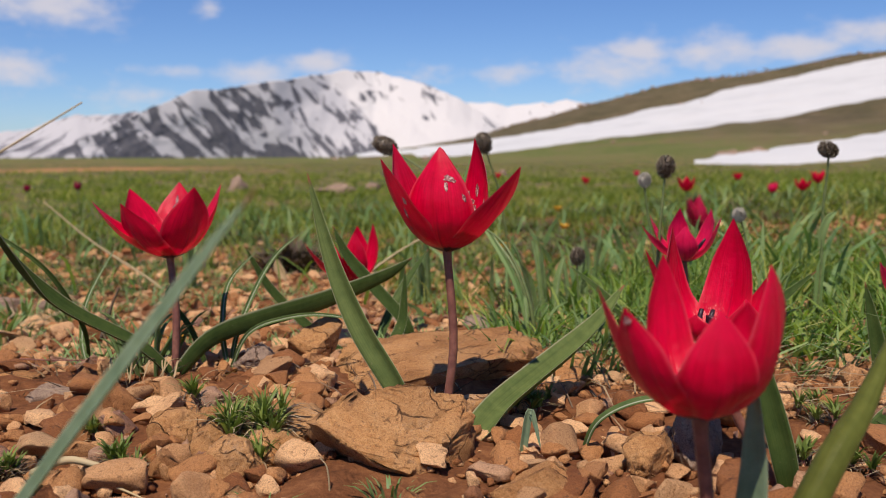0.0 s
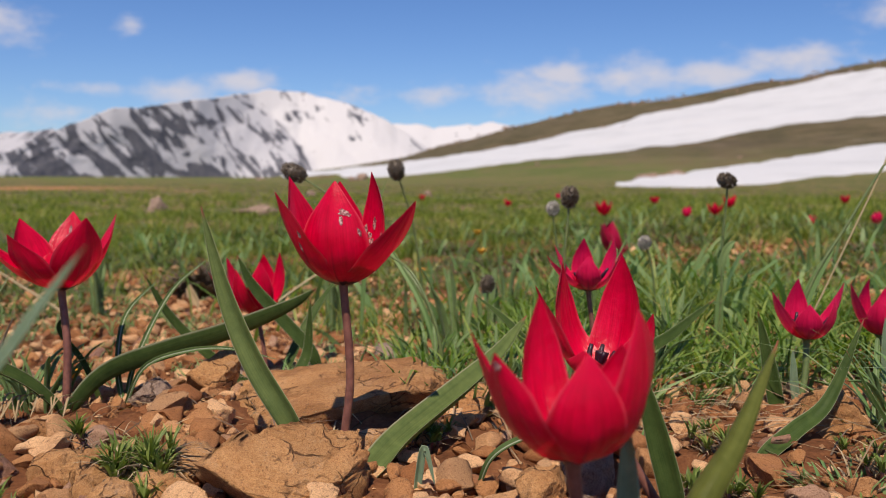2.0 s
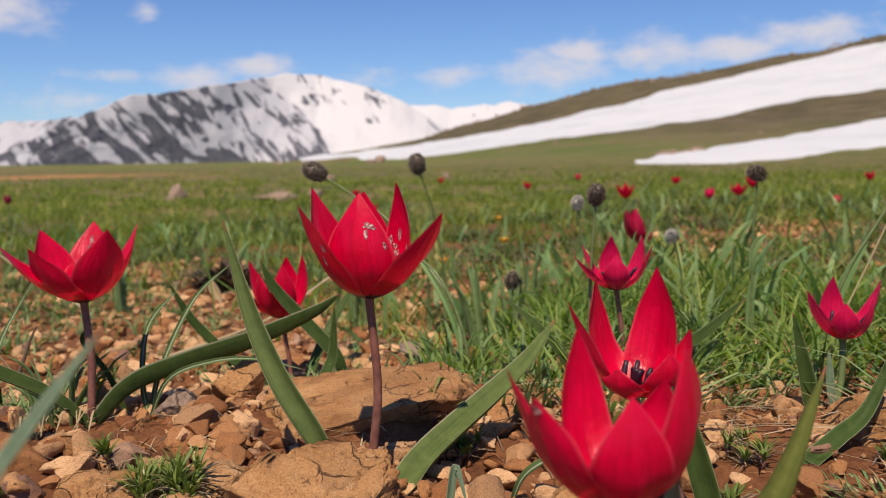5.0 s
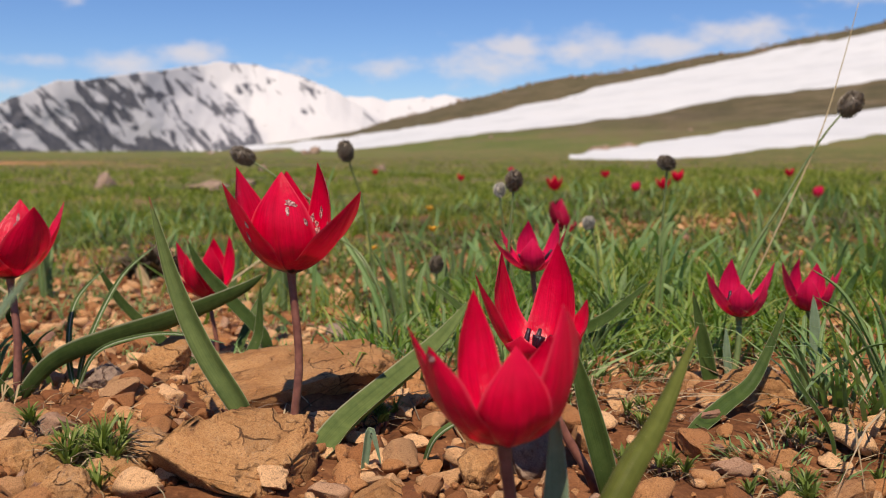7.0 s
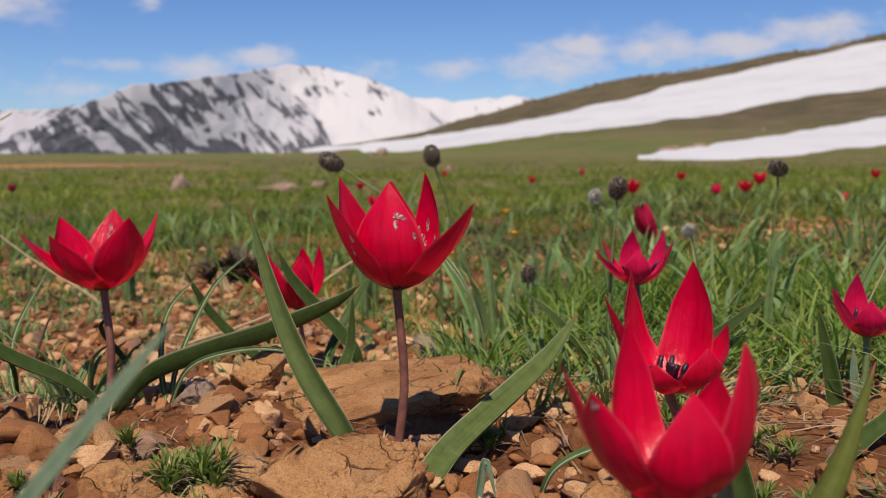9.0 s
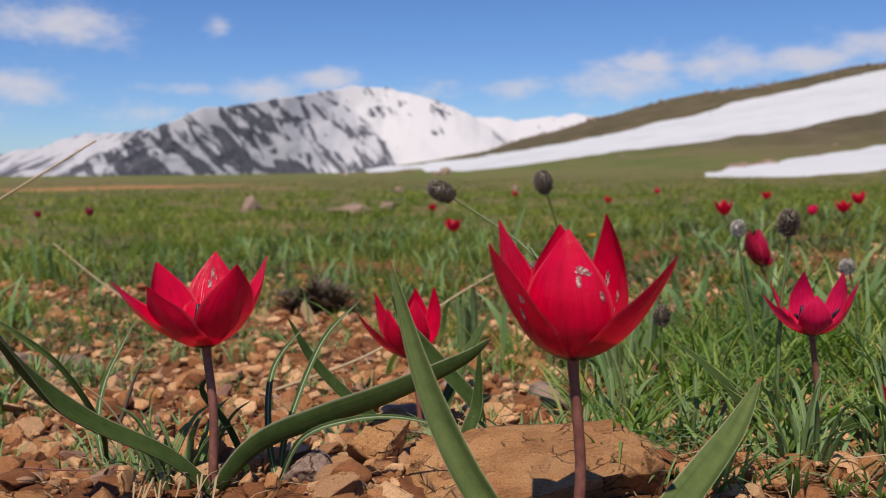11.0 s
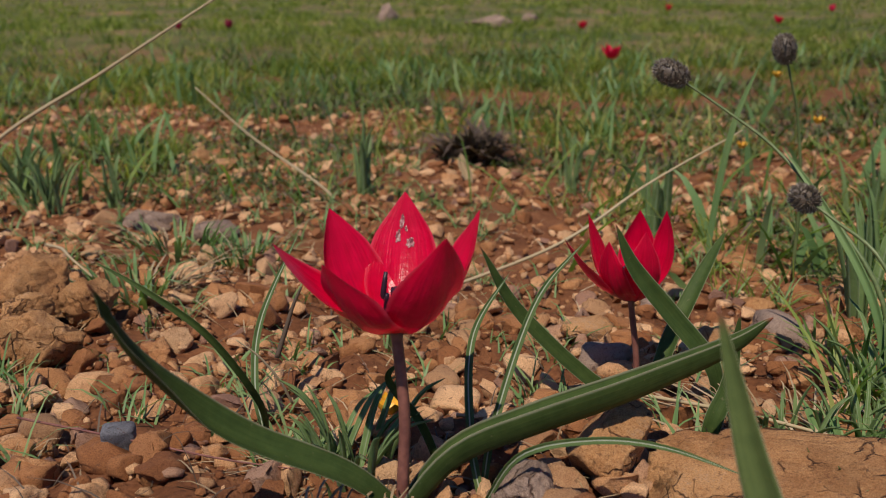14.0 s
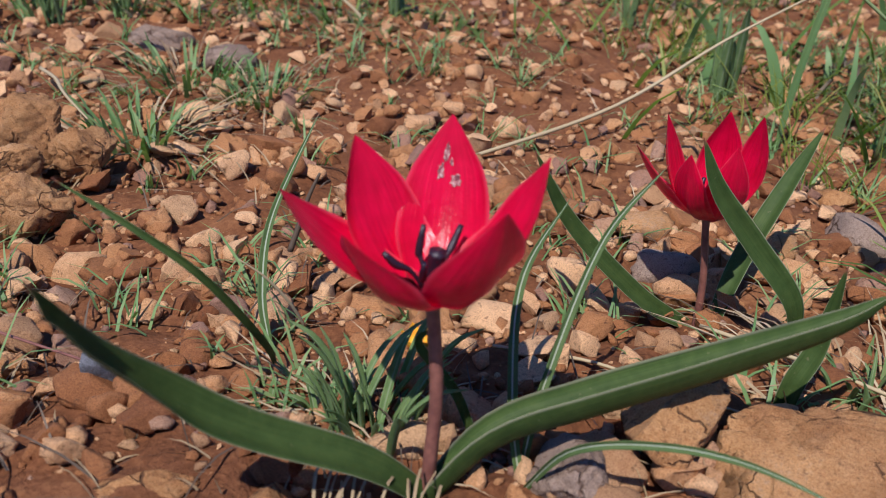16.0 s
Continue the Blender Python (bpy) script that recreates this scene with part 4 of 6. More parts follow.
for k, (az, r, ztop, s, kind) in enumerate(AFAR):
    rnd = random.Random(40 + k)
    x, y = 0.08 + r * math.sin(radians(az)), 0.12 + r * math.cos(radians(az))
    zb = min(max(ztop - 0.02 * s, lz(x, y) + 0.025), lz(x, y) + 0.085)
    turn = rnd.uniform(0, 6.28)
    tips = []
    for i in range(6):
        a = turn + i * math.pi / 3
        o = (0.012 if kind else 0.021) * rnd.uniform(0.8, 1.2) * s
        tips.append((o * math.cos(a), o * math.sin(a), 0.033 * s * rnd.uniform(0.85, 1.1)))
    tulip((x, y, lz(x, y) - 0.002), (x + rnd.uniform(-0.006, 0.006), y, zb), tips,
          ("red wild tulip far out in the meadow", "closed pinkish red tulip in the meadow", "withered dark red tulip in the meadow")[kind], 0.019 * s, 0.012 * s, 0.0014,
          mat=(M_PETAL, M_PETAL_PINK, M_PETAL_DARK)[kind], pistil=False, stem_mat=M_STEM_GREEN,
          leaves=[([(x, y, lz(x, y) - 0.004), (x + 0.012, y - 0.01, lz(x, y) + 0.02), (x + 0.022, y - 0.015, lz(x, y) + 0.045)], 0.009),
                  ([(x, y, lz(x, y) - 0.004), (x - 0.014, y - 0.008, lz(x, y) + 0.018), (x - 0.03, y - 0.012, lz(x, y) + 0.034)], 0.009)])


# ---- foxtail grass heads ----
def foxtail(head, axis, stem, label, length=0.019, width=0.0135, pale=False, seed=1, sheath=None, leaf=None):
    foot = stem[-1]
    root = thing("foxtail_grass", foot, label, "grass", "foxtail heads")
    v, f = tube([tuple(np.array(head)), *stem], [0.0006, 0.0008, 0.0011, 0.0013], 22, 6)
    part("stalk", v, f, M_STEM_GREEN, root, base=foot)
    ax = unit(np.array(axis, float))
    a = unit(np.cross(ax, (0.2, 1, 0.3)))
    b = np.cross(ax, a)
    rnd = random.Random(seed)
    verts, faces = [], []
    n, m = 9, 10
    for i in range(n):
        s = math.pi * (0.03 + 0.94 * i / (n - 1))
        for k in range(m):
            w = 2 * math.pi * k / m
            q = 0.82 * width / 2 * math.sin(s) * rnd.uniform(0.93, 1.07)
            verts.append(np.array(head) - ax * math.cos(s) * length / 2 * 0.92 + q * (math.cos(w) * a + math.sin(w) * b))
    for i in range(n - 1):
        for k in range(m):
            faces.append((i * m + k, i * m + (k + 1) % m, (i + 1) * m + (k + 1) % m, (i + 1) * m + k))
    faces += [tuple(range(m))[::-1], tuple((n - 1) * m + k for k in range(m))]
    part("seed_head", verts, faces, M_PALE_HEAD if pale else M_HEAD, root, base=foot)
    for name, count, mat, ln, wd in (("spikelets", 460, M_PALE_HEAD if pale else M_HEAD, 0.0017, 0.00045), ("bristles", 420, M_BRISTLE, 0.0019, 0.00007)):
        verts, faces = [], []
        for _ in range(count):
            s, w = math.acos(rnd.uniform(-0.97, 0.97)), rnd.uniform(0, 2 * math.pi)
            d = math.cos(w) * a + math.sin(w) * b
            p = np.array(head) - ax * math.cos(s) * length / 2 * 0.9 + 0.8 * width / 2 * math.sin(s) * d
            o = unit(unit(d * math.sin(s) / width - ax * math.cos(s) / length) + 0.55 * ax + np.array([rnd.gauss(0, 0.2) for _ in range(3)]))
            c = unit(np.cross(o, (0.3, 0.2, 1)))
            e = np.cross(o, c)
            l = ln * rnd.uniform(0.7, 1.3)
            i0 = len(verts)
            verts += [p + c * wd, p - 0.5 * c * wd + 0.87 * e * wd, p - 0.5 * c * wd - 0.87 * e * wd, p + o * l]
            faces += [(i0, i0 + 1, i0 + 3), (i0 + 1, i0 + 2, i0 + 3), (i0 + 2, i0, i0 + 3)]
        part(name, verts, faces, mat, root, base=foot, smooth=False)
    for pts, w in ([sheath] if sheath else []) + (leaf or []):
        shape = leaf_shape(pts, w, facing=(-0.4, -1, 0.3), fold=0.35, root=0.6)
        part("grass_leaf", *shape[:2], M_LEAF_PALE if w > 0.008 else M_TUFT, root, base=foot, uvs=shape[2])
    return root


foxtail((0.033, 0.796, 0.118), (-0.92, 0, 0.4), [(0.06, 0.79, 0.101), (0.084, 0.78, 0.084), (0.108, 0.76, 0.057), (0.129, 0.74, 0.024), (0.138, 0.735, -0.026)],
        "dark bristly foxtail head on a long leaning stalk", 0.0205, 0.0145, seed=2, leaf=[([(0.138, 0.735, -0.026), (0.126, 0.742, 0.022), (0.105, 0.76, 0.06), (0.086, 0.778, 0.086)], 0.004)])
foxtail((0.089, 0.736, 0.071), (-0.8, 0, 0.5), [(0.1, 0.728, 0.064), (0.116, 0.71, 0.052), (0.13, 0.7, 0.02), (0.137, 0.7, -0.022)], "dark round foxtail head on a bent stalk", 0.015, 0.0135, seed=3)
foxtail((0.111, 0.922, 0.121), (-0.25, 0, 1), [(0.1165, 0.924, 0.104), (0.125, 0.93, 0.078), (0.133, 0.935, 0.03), (0.136, 0.94, -0.034)], "dark bristly foxtail head above the grass", 0.0205, 0.0165, seed=4,
        leaf=[([(0.08, 0.95, -0.037), (0.083, 0.95, 0.017), (0.09, 0.95, 0.07), (0.103, 0.95, 0.112)], 0.0045)])
foxtail((0.207, 0.663, 0.104), (0.1, 0, 1), [(0.206, 0.663, 0.088), (0.204, 0.663, 0.06), (0.203, 0.663, 0.02), (0.203, 0.664, -0.018)], "dark oval foxtail head behind red tulips", 0.0135, 0.0112, seed=5)
foxtail((0.326, 0.718, 0.114), (-0.9, 0, 0.4), [(0.3265, 0.719, 0.1), (0.325, 0.72, 0.071), (0.325, 0.72, 0.023), (0.32, 0.72, -0.018)], "dark foxtail head on a straight stalk with a pale sheath", 0.0135, 0.0105, seed=6,
        leaf=[([(0.324, 0.72, -0.018), (0.324, 0.72, 0.016), (0.325, 0.72, 0.036), (0.329, 0.719, 0.05)], 0.0055), ([(0.3245, 0.72, 0.05), (0.325, 0.719, 0.06), (0.328, 0.718, 0.069), (0.333, 0.717, 0.074)], 0.0052)])
foxtail((0.449, 0.7, 0.154), (0.6, 0, 0.8), [(0.436, 0.7, 0.14), (0.423, 0.7, 0.122), (0.402, 0.7, 0.087), (0.377, 0.7, 0.044), (0.36, 0.7, -0.018)], "woolly dark foxtail head on a tall arching stalk", 0.021, 0.0175, seed=7,
        leaf=[([(0.36, 0.7, -0.018), (0.372, 0.7, 0.028), (0.382, 0.7, 0.052), (0.393, 0.7, 0.07)], 0.0065)])
foxtail((0.225, 0.8, 0.092), (0.1, 0, 1), [(0.226, 0.8, 0.08), (0.231, 0.8, 0.05), (0.238, 0.8, 0.01), (0.24, 0.8, -0.022)], "pale woolly foxtail head in the grass", 0.0105, 0.0095, True, 8)
foxtail((0.296, 0.8, 0.066), (0.1, 0, 1), [(0.3, 0.8, 0.055), (0.304, 0.8, 0.035), (0.306, 0.8, 0.0), (0.306, 0.8, -0.022)], "pale woolly foxtail head in the grass", 0.0105, 0.01, True, 9)
foxtail((0.176, 0.8, 0.035), (0.1, 0, 1), [(0.176, 0.8, 0.025), (0.177, 0.8, 0.01), (0.178, 0.8, -0.01), (0.178, 0.8, -0.03)], "short greyish foxtail head in the grass", 0.0145, 0.0115, seed=10)


# ---- straws and single blades ----
def stalk(name, pts, r, mat, label, category):
    v, f = tube(pts, [r * 1.2, r, r * 0.5], 24, 5)
    o = thing(name, pts[0], label, category)
    part("straw" if mat is M_STALK else "blade", v, f, mat, o, base=pts[0])
    return o


stalk("straw", [(-0.53, 0.945, -0.045), (-0.453, 0.945, 0.037), (-0.353, 0.945, 0.096), (-0.247, 0.945, 0.158)], 0.0015, M_STALK, "long dry straw stalk leaning over the stones", "straw")
stalk("straw", [(-0.11, 0.86, -0.034), (-0.024, 0.925, -0.013), (0.04, 0.965, 0.025), (0.105, 1.008, 0.056)], 0.0011, M_STALK, "dry straw stalk lying across the soil", "straw")
stalk("straw", [(-0.24, 1.15, -0.05), (-0.256, 1.15, -0.032), (-0.322, 1.15, 0.013), (-0.376, 1.15, 0.059)], 0.0014, M_STALK, "dry straw stalk standing among tufts", "straw")
stalk("straw", [(-0.055, 0.66, -0.008), (-0.02, 0.66, -0.008), (0.01, 0.645, -0.004), (0.03, 0.632, 0.002)], 0.0007, M_STALK, "thin dry straw between the pebbles", "straw")
stalk("straw", [(0.36, 0.7, -0.016), (0.4, 0.7, 0.07), (0.426, 0.7, 0.129), (0.441, 0.7, 0.18), (0.451, 0.7, 0.222)], 0.0005, M_STALK, "thin tall dry grass stalk", "straw")


def blade(pts, w, label, mat=None, facing=(0.2, -1, 0.5), fold=0.3):
    o = thing("narrow_leaf_plant", pts[0], label, "grass", "striped narrow leaves")
    shape = leaf_shape(pts, w, facing=facing, fold=fold, thick=0.0004, peak=0.3, root=0.7)
    part("blade", *shape[:2], mat or M_STRIPED, o, base=pts[0], uvs=shape[2])


blade([(-0.125, 0.63, -0.008), (-0.118, 0.605, 0.02), (-0.128, 0.59, 0.05), (-0.145, 0.584, 0.067), (-0.164, 0.583, 0.078)], 0.0026, "narrow dark green leaf arching over gravel", M_LEAF)
blade([(-0.131, 0.64, -0.01), (-0.137, 0.65, 0.006), (-0.14, 0.67, 0.026), (-0.131, 0.7, 0.057)], 0.0032, "narrow white-striped leaf curving up from gravel")
blade([(-0.036, 0.588, -0.004), (-0.042, 0.6, 0.018), (-0.045, 0.63, 0.04), (-0.034, 0.66, 0.056)], 0.003, "narrow white-striped leaf curving up from gravel")
blade([(-0.037, 0.592, -0.004), (-0.034, 0.605, 0.02), (-0.023, 0.64, 0.051), (-0.006, 0.665, 0.068)], 0.0028, "narrow white-striped leaf curving up from gravel")
blade([(-0.036, 0.585, -0.002), (-0.024, 0.58, 0.021), (-0.003, 0.578, 0.0295), (0.019, 0.575, 0.031), (0.044, 0.57, 0.026)], 0.0024, "narrow striped leaf arching over a rock")
blade([(-0.05, 0.6, -0.004), (-0.058, 0.597, 0.02), (-0.068, 0.592, 0.038), (-0.064, 0.59, 0.046)], 0.003, "narrow dark green leaf behind a tulip stem", M_LEAF)
blade([(0.104, 0.45, -0.004), (0.105, 0.449, 0.008), (0.107, 0.448, 0.018), (0.111, 0.447, 0.004)], 0.003, "narrow pale leaf folded over near rocks", M_LEAF_PALE)
blade([(-0.062, 0.3, -0.004), (-0.064, 0.3, 0.02), (-0.068, 0.302, 0.05), (-0.07, 0.302, 0.062)], 0.0016, "thin upright green grass blade", M_TUFT)

blade([(0.297, 0.45, -0.004), (0.293, 0.45, 0.01), (0.279, 0.45, 0.03), (0.266, 0.45, 0.052)], 0.0024, "narrow dark grass leaf arching beside tulips", M_LEAF)
stalk("twig", [(-0.216, 0.608, 0.004), (-0.17, 0.599, 0.0045), (-0.128, 0.59, 0.005), (-0.1, 0.586, 0.006)], 0.00045, M_STEM, "thin dark twig lying on red soil", "twig")
stalk("straw", [(-0.385, 0.897, -0.022), (-0.35, 0.86, -0.012), (-0.325, 0.83, -0.008), (-0.3, 0.81, -0.012)], 0.0011, M_STALK, "pale dry straw lying among stones", "straw")
stalk("straw", [(0.02, 0.7, -0.012), (0.06, 0.672, -0.004), (0.1, 0.645, 0.0), (0.135, 0.625, 0.002)], 0.0008, M_STALK, "pale dry straw lying behind a leaf", "straw")
stalk("straw", [(-0.118, 0.64, 0.002), (-0.121, 0.635, 0.014), (-0.127, 0.63, 0.026), (-0.134, 0.626, 0.034)], 0.0005, M_STALK, "thin white dry stalk standing in gravel", "straw")

stalk("twig", [(-0.066, 0.426, 0.003), (-0.052, 0.421, 0.0095), (-0.041, 0.419, 0.0085), (-0.026, 0.421, 0.003)], 0.0013, M_STALK, "pale gnarled dry root lying on the soil", "twig")
stalk("twig", [(-0.06, 0.424, 0.002), (-0.047, 0.418, 0.003), (-0.034, 0.413, 0.0035), (-0.022, 0.41, 0.0)], 0.0007, M_STALK, "thin dry root lying on the soil", "twig")
stalk("twig", [(0.0375, 0.415, 0.0), (0.0372, 0.4145, 0.006), (0.0365, 0.414, 0.01), (0.0345, 0.414, 0.0125)], 0.0003, M_STALK, "thin hooked dry stem by a rock", "twig")

# dry leaf fringe hanging at the tulip's foot
fringe = thing("dead_leaf_fringe", (-0.07, 0.57, 0.0), "dry straw-coloured leaf fringe at a tulip's foot", "plant")
rnd = random.Random(91)
for k in range(14):
    x, y = -0.07 + rnd.uniform(-0.022, 0.014), 0.571 + rnd.uniform(-0.004, 0.006)
    dx, dy = rnd.uniform(-0.007, 0.007), -rnd.uniform(0.012, 0.026)
    z = rnd.uniform(0.006, 0.011)
    shape = leaf_shape([(x, y, z), (x + dx * 0.3, y + dy * 0.4, z + 0.001), (x + dx * 0.7, y + dy * 0.75, z * 0.6), (x + dx, y + dy, 0.0025)], rnd.uniform(0.0005, 0.001), fold=0.3, thick=0.0003, n=10, root=0.8)
    part("dry_leaf", *shape[:2], M_STRAW, fringe, base=(-0.07, 0.57, 0.0), uvs=shape[2])

stalk("twig", [(-0.145, 0.699, -0.006), (-0.141, 0.703, 0.008), (-0.139, 0.706, 0.016), (-0.135, 0.709, 0.026)], 0.0011, M_DEAD, "curved brown dead stem standing in gravel", "twig")


# ---- rocks ----
def ico(sub):
    bm = bmesh.new()
    bmesh.ops.create_icosphere(bm, subdivisions=sub, radius=1.0)
    v = np.array([q.co[:] for q in bm.verts])
    f = [[q.index for q in p.verts] for p in bm.faces]
    bm.free()
    return v, f


ICO = {k: ico(k) for k in (1, 2, 3, 5, 6)}


def rock_shape(sub, seed, cuts=9, rough=0.12, depth=(0.5, 0.85), box=1.0, planes=(), ledges=0.0):
    """A broken stone: a ball cut by random planes, then worn by noise."""
    v, f = ICO[sub]
    v = np.sign(v) * np.abs(v) ** box
    rs = np.random.RandomState(seed)
    for _ in range(cuts):
        n = unit(rs.normal(size=3))
        d = rs.uniform(*depth)
        over = np.maximum(v @ n - d, 0)
        v -= over[:, None] * n * 0.98
    for n, d in planes:
        n = unit(np.array(n, float))
        v -= np.maximum(v @ n - d, 0)[:, None] * n * 0.97
    if sub >= 3:
        off = rs.uniform(0, 50, 3)
        for i in range(len(v)):
            p = Vector(v[i] * 1.6 + off)
            if ledges:
                q = 4.2 * (0.35 * p.x - 0.3 * p.y + p.z) + 1.6 * noise.noise(p * 1.1)
                c = 3.0 * (p.x - 0.25 * p.z) + 2.2 * noise.noise(p * 0.9 + Vector((7, 3, 1)))
                v[i] *= 1 + ledges * ((q - math.floor(q)) ** 3 - 0.3) - 0.9 * ledges * max(0.0, 1 - abs(c - round(c)) / 0.05) + 0.35 * ledges * noise.turbulence(p * 9, 3, False)
            v[i] *= 1 + rough * noise.fractal(p, 0.9, 2.1, 5) + 0.25 * rough * noise.turbulence(p * 5, 3, False) - 0.35 * rough * max(0.0, 0.12 - abs(noise.noise(p * 2.3))) / 0.12
    else:
        v *= 1 + rough * (rs.rand(len(v), 1) - 0.5)
    return v, f


def rock(centre, size, turn, label, mat=None, seed=1, cuts=9, tilt=(0, 0), sub=5, rough=0.14, depth=(0.5, 0.85), box=0.85, planes=(), ledges=0.0):
    v, f = rock_shape(sub, seed, cuts, rough, depth, box, planes, ledges)
    m = Euler((radians(tilt[0]), radians(tilt[1]), radians(turn))).to_matrix()
    v = (v * np.array(size) / 2) @ np.array(m).T
    ob = part("rock", v, f, mat or M_ROCK)
    ob.location = centre
    return tagged(ob, label, "rock", "larger rocks")


rock((0.0535, 0.447, 0.0015), (0.06, 0.052, 0.048), -6, "large tan weathered rock lying on the soil", seed=3, cuts=5, tilt=(3, 9), sub=6, rough=0.13, depth=(0.85, 1.15), box=0.4, ledges=0.007,
     planes=[((0.12, -0.5, 1), 0.6), ((-0.05, -0.7, -0.72), 0.42), ((-0.5, -0.62, -0.66), 0.36), ((0.9, -0.5, 0.1), 0.78), ((-0.6, -0.1, 0.8), 0.95)])
rock((0.0715, 0.58, -0.0065), (0.112, 0.098, 0.052), -10, "broad flat tan rock slab beside a tulip", seed=8, cuts=6, tilt=(2, -5), sub=6, rough=0.08, depth=(0.8, 1.15), box=0.4, ledges=0.006,
     planes=[((-0.05, -0.1, 1), 0.58), ((0.5, -0.75, -0.27), 0.44), ((0.7, 0.0, 0.75), 0.95), ((-0.85, -0.5, 0.15), 0.84), ((-0.5, -0.3, 0.8), 0.8)])
rock((0.005, 0.615, 0.006), (0.042, 0.036, 0.034), 20, "tan rough rock under a leaf", seed=11)
rock((-0.02, 0.592, 0.003), (0.032, 0.026, 0.026), 70, "mauve-brown rounded rock under a leaf", M_ROCK_GREY, 12)
rock((0.004, 0.574, -0.001), (0.022, 0.02, 0.018), 10, "small angular brown rock", seed=13, sub=3)
rock((-0.315, 0.78, -0.012), (0.05, 0.045, 0.042), 15, "rough tan rock among gravel", seed=14, rough=0.2)
rock((-0.278, 0.775, -0.014), (0.036, 0.03, 0.03), 75, "rough brown rock among gravel", seed=34, rough=0.22)
rock((-0.3, 0.745, -0.012), (0.03, 0.026, 0.022), 40, "grey-tan rock among gravel", M_ROCK, 35, rough=0.2)
for k, (x, y, w, grey) in enumerate(((-0.369, 1.029, 0.05, 1), (-0.293, 0.994, 0.05, 1), (-0.457, 1.348, 0.05, 0), (-0.415, 1.314, 0.045, 0), (-0.503, 1.183, 0.05, 0), (0.008, 0.751, 0.038, 1),
                                     (-0.002, 0.787, 0.032, 0), (0.037, 0.849, 0.03, 1), (0.102, 0.813, 0.046, 1), (0.099, 0.87, 0.026, 0), (0.106, 0.968, 0.03, 0), (0.198, 1.046, 0.045, 0), (0.06, 0.79, 0.028, 0))):
    rock((x, y, lz(x, y) + 0.003), (w, w * 0.72, w * 0.5), 37 * k, ("flat tan stone among gravel", "flat mauve-grey stone among gravel")[grey], (M_ROCK, M_ROCK_GREY)[grey], 200 + k, sub=3, rough=0.16)
rock((-0.272, 0.712, -0.01), (0.04, 0.035, 0.032), 40, "rounded tan rock among gravel", seed=15)
rock((-0.17, 0.599, 0.003), (0.012, 0.009, 0.013), 20, "dark blue-grey angular stone in reddish soil", M_ROCK_DARK, 16, sub=3, cuts=5, rough=0.05, box=0.35)
rock((-0.131, 0.554, 0.0), (0.033, 0.016, 0.016), 25, "wedge-shaped pale tan stone", seed=17)
rock((-0.108, 0.543, -0.002), (0.034, 0.024, 0.02), 0, "speckled brown-grey stone on red soil", M_ROCK_GREY, 18)
rock((-0.099, 0.557, -0.001), (0.02, 0.022, 0.022), 60, "angular tan stone on red soil", seed=19, sub=3)
rock((-0.004, 0.56, 0.002), (0.024, 0.021, 0.022), 50, "tan block of stone beside a slab", seed=20)
rock((0.089, 0.512, 0.002), (0.018, 0.014, 0.016), 20, "pale tan stone at a tulip's foot", seed=21, sub=3)
rock((0.105, 0.413, 0.002), (0.03, 0.026, 0.018), 10, "rough tan stone near a rock", seed=22)
rock((0.15, 0.44, 0.004), (0.024, 0.02, 0.017), 30, "oval pale tan stone on soil", seed=23)
rock((0.169, 0.455, 0.005), (0.024, 0.02, 0.026), 80, "grey-tan stone beside tulip stems", M_ROCK_GREY, 24)
rock((0.3, 0.52, 0.002), (0.055, 0.04, 0.034), 30, "orange-tan block of stone near tulips", seed=25)
rock((-0.012, 0.46, 0.004), (0.024, 0.02, 0.024), 15, "tan angular stone on red soil", seed=26)
rock((0.003, 0.432, 0.003), (0.026, 0.02, 0.022), 75, "tan angular stone on red soil", seed=27)
rock((-0.03, 0.47, 0.003), (0.028, 0.022, 0.02), 35, "tan angular stone on red soil", seed=28)
rock((0.015, 0.475, 0.004), (0.03, 0.028, 0.026), 35, "tan crumbling stone under a cushion plant", seed=29)
rock((0.009, 0.447, -0.001), (0.034, 0.03, 0.024), 20, "crumbling soil-crusted stone under a cushion plant", seed=30, rough=0.2)


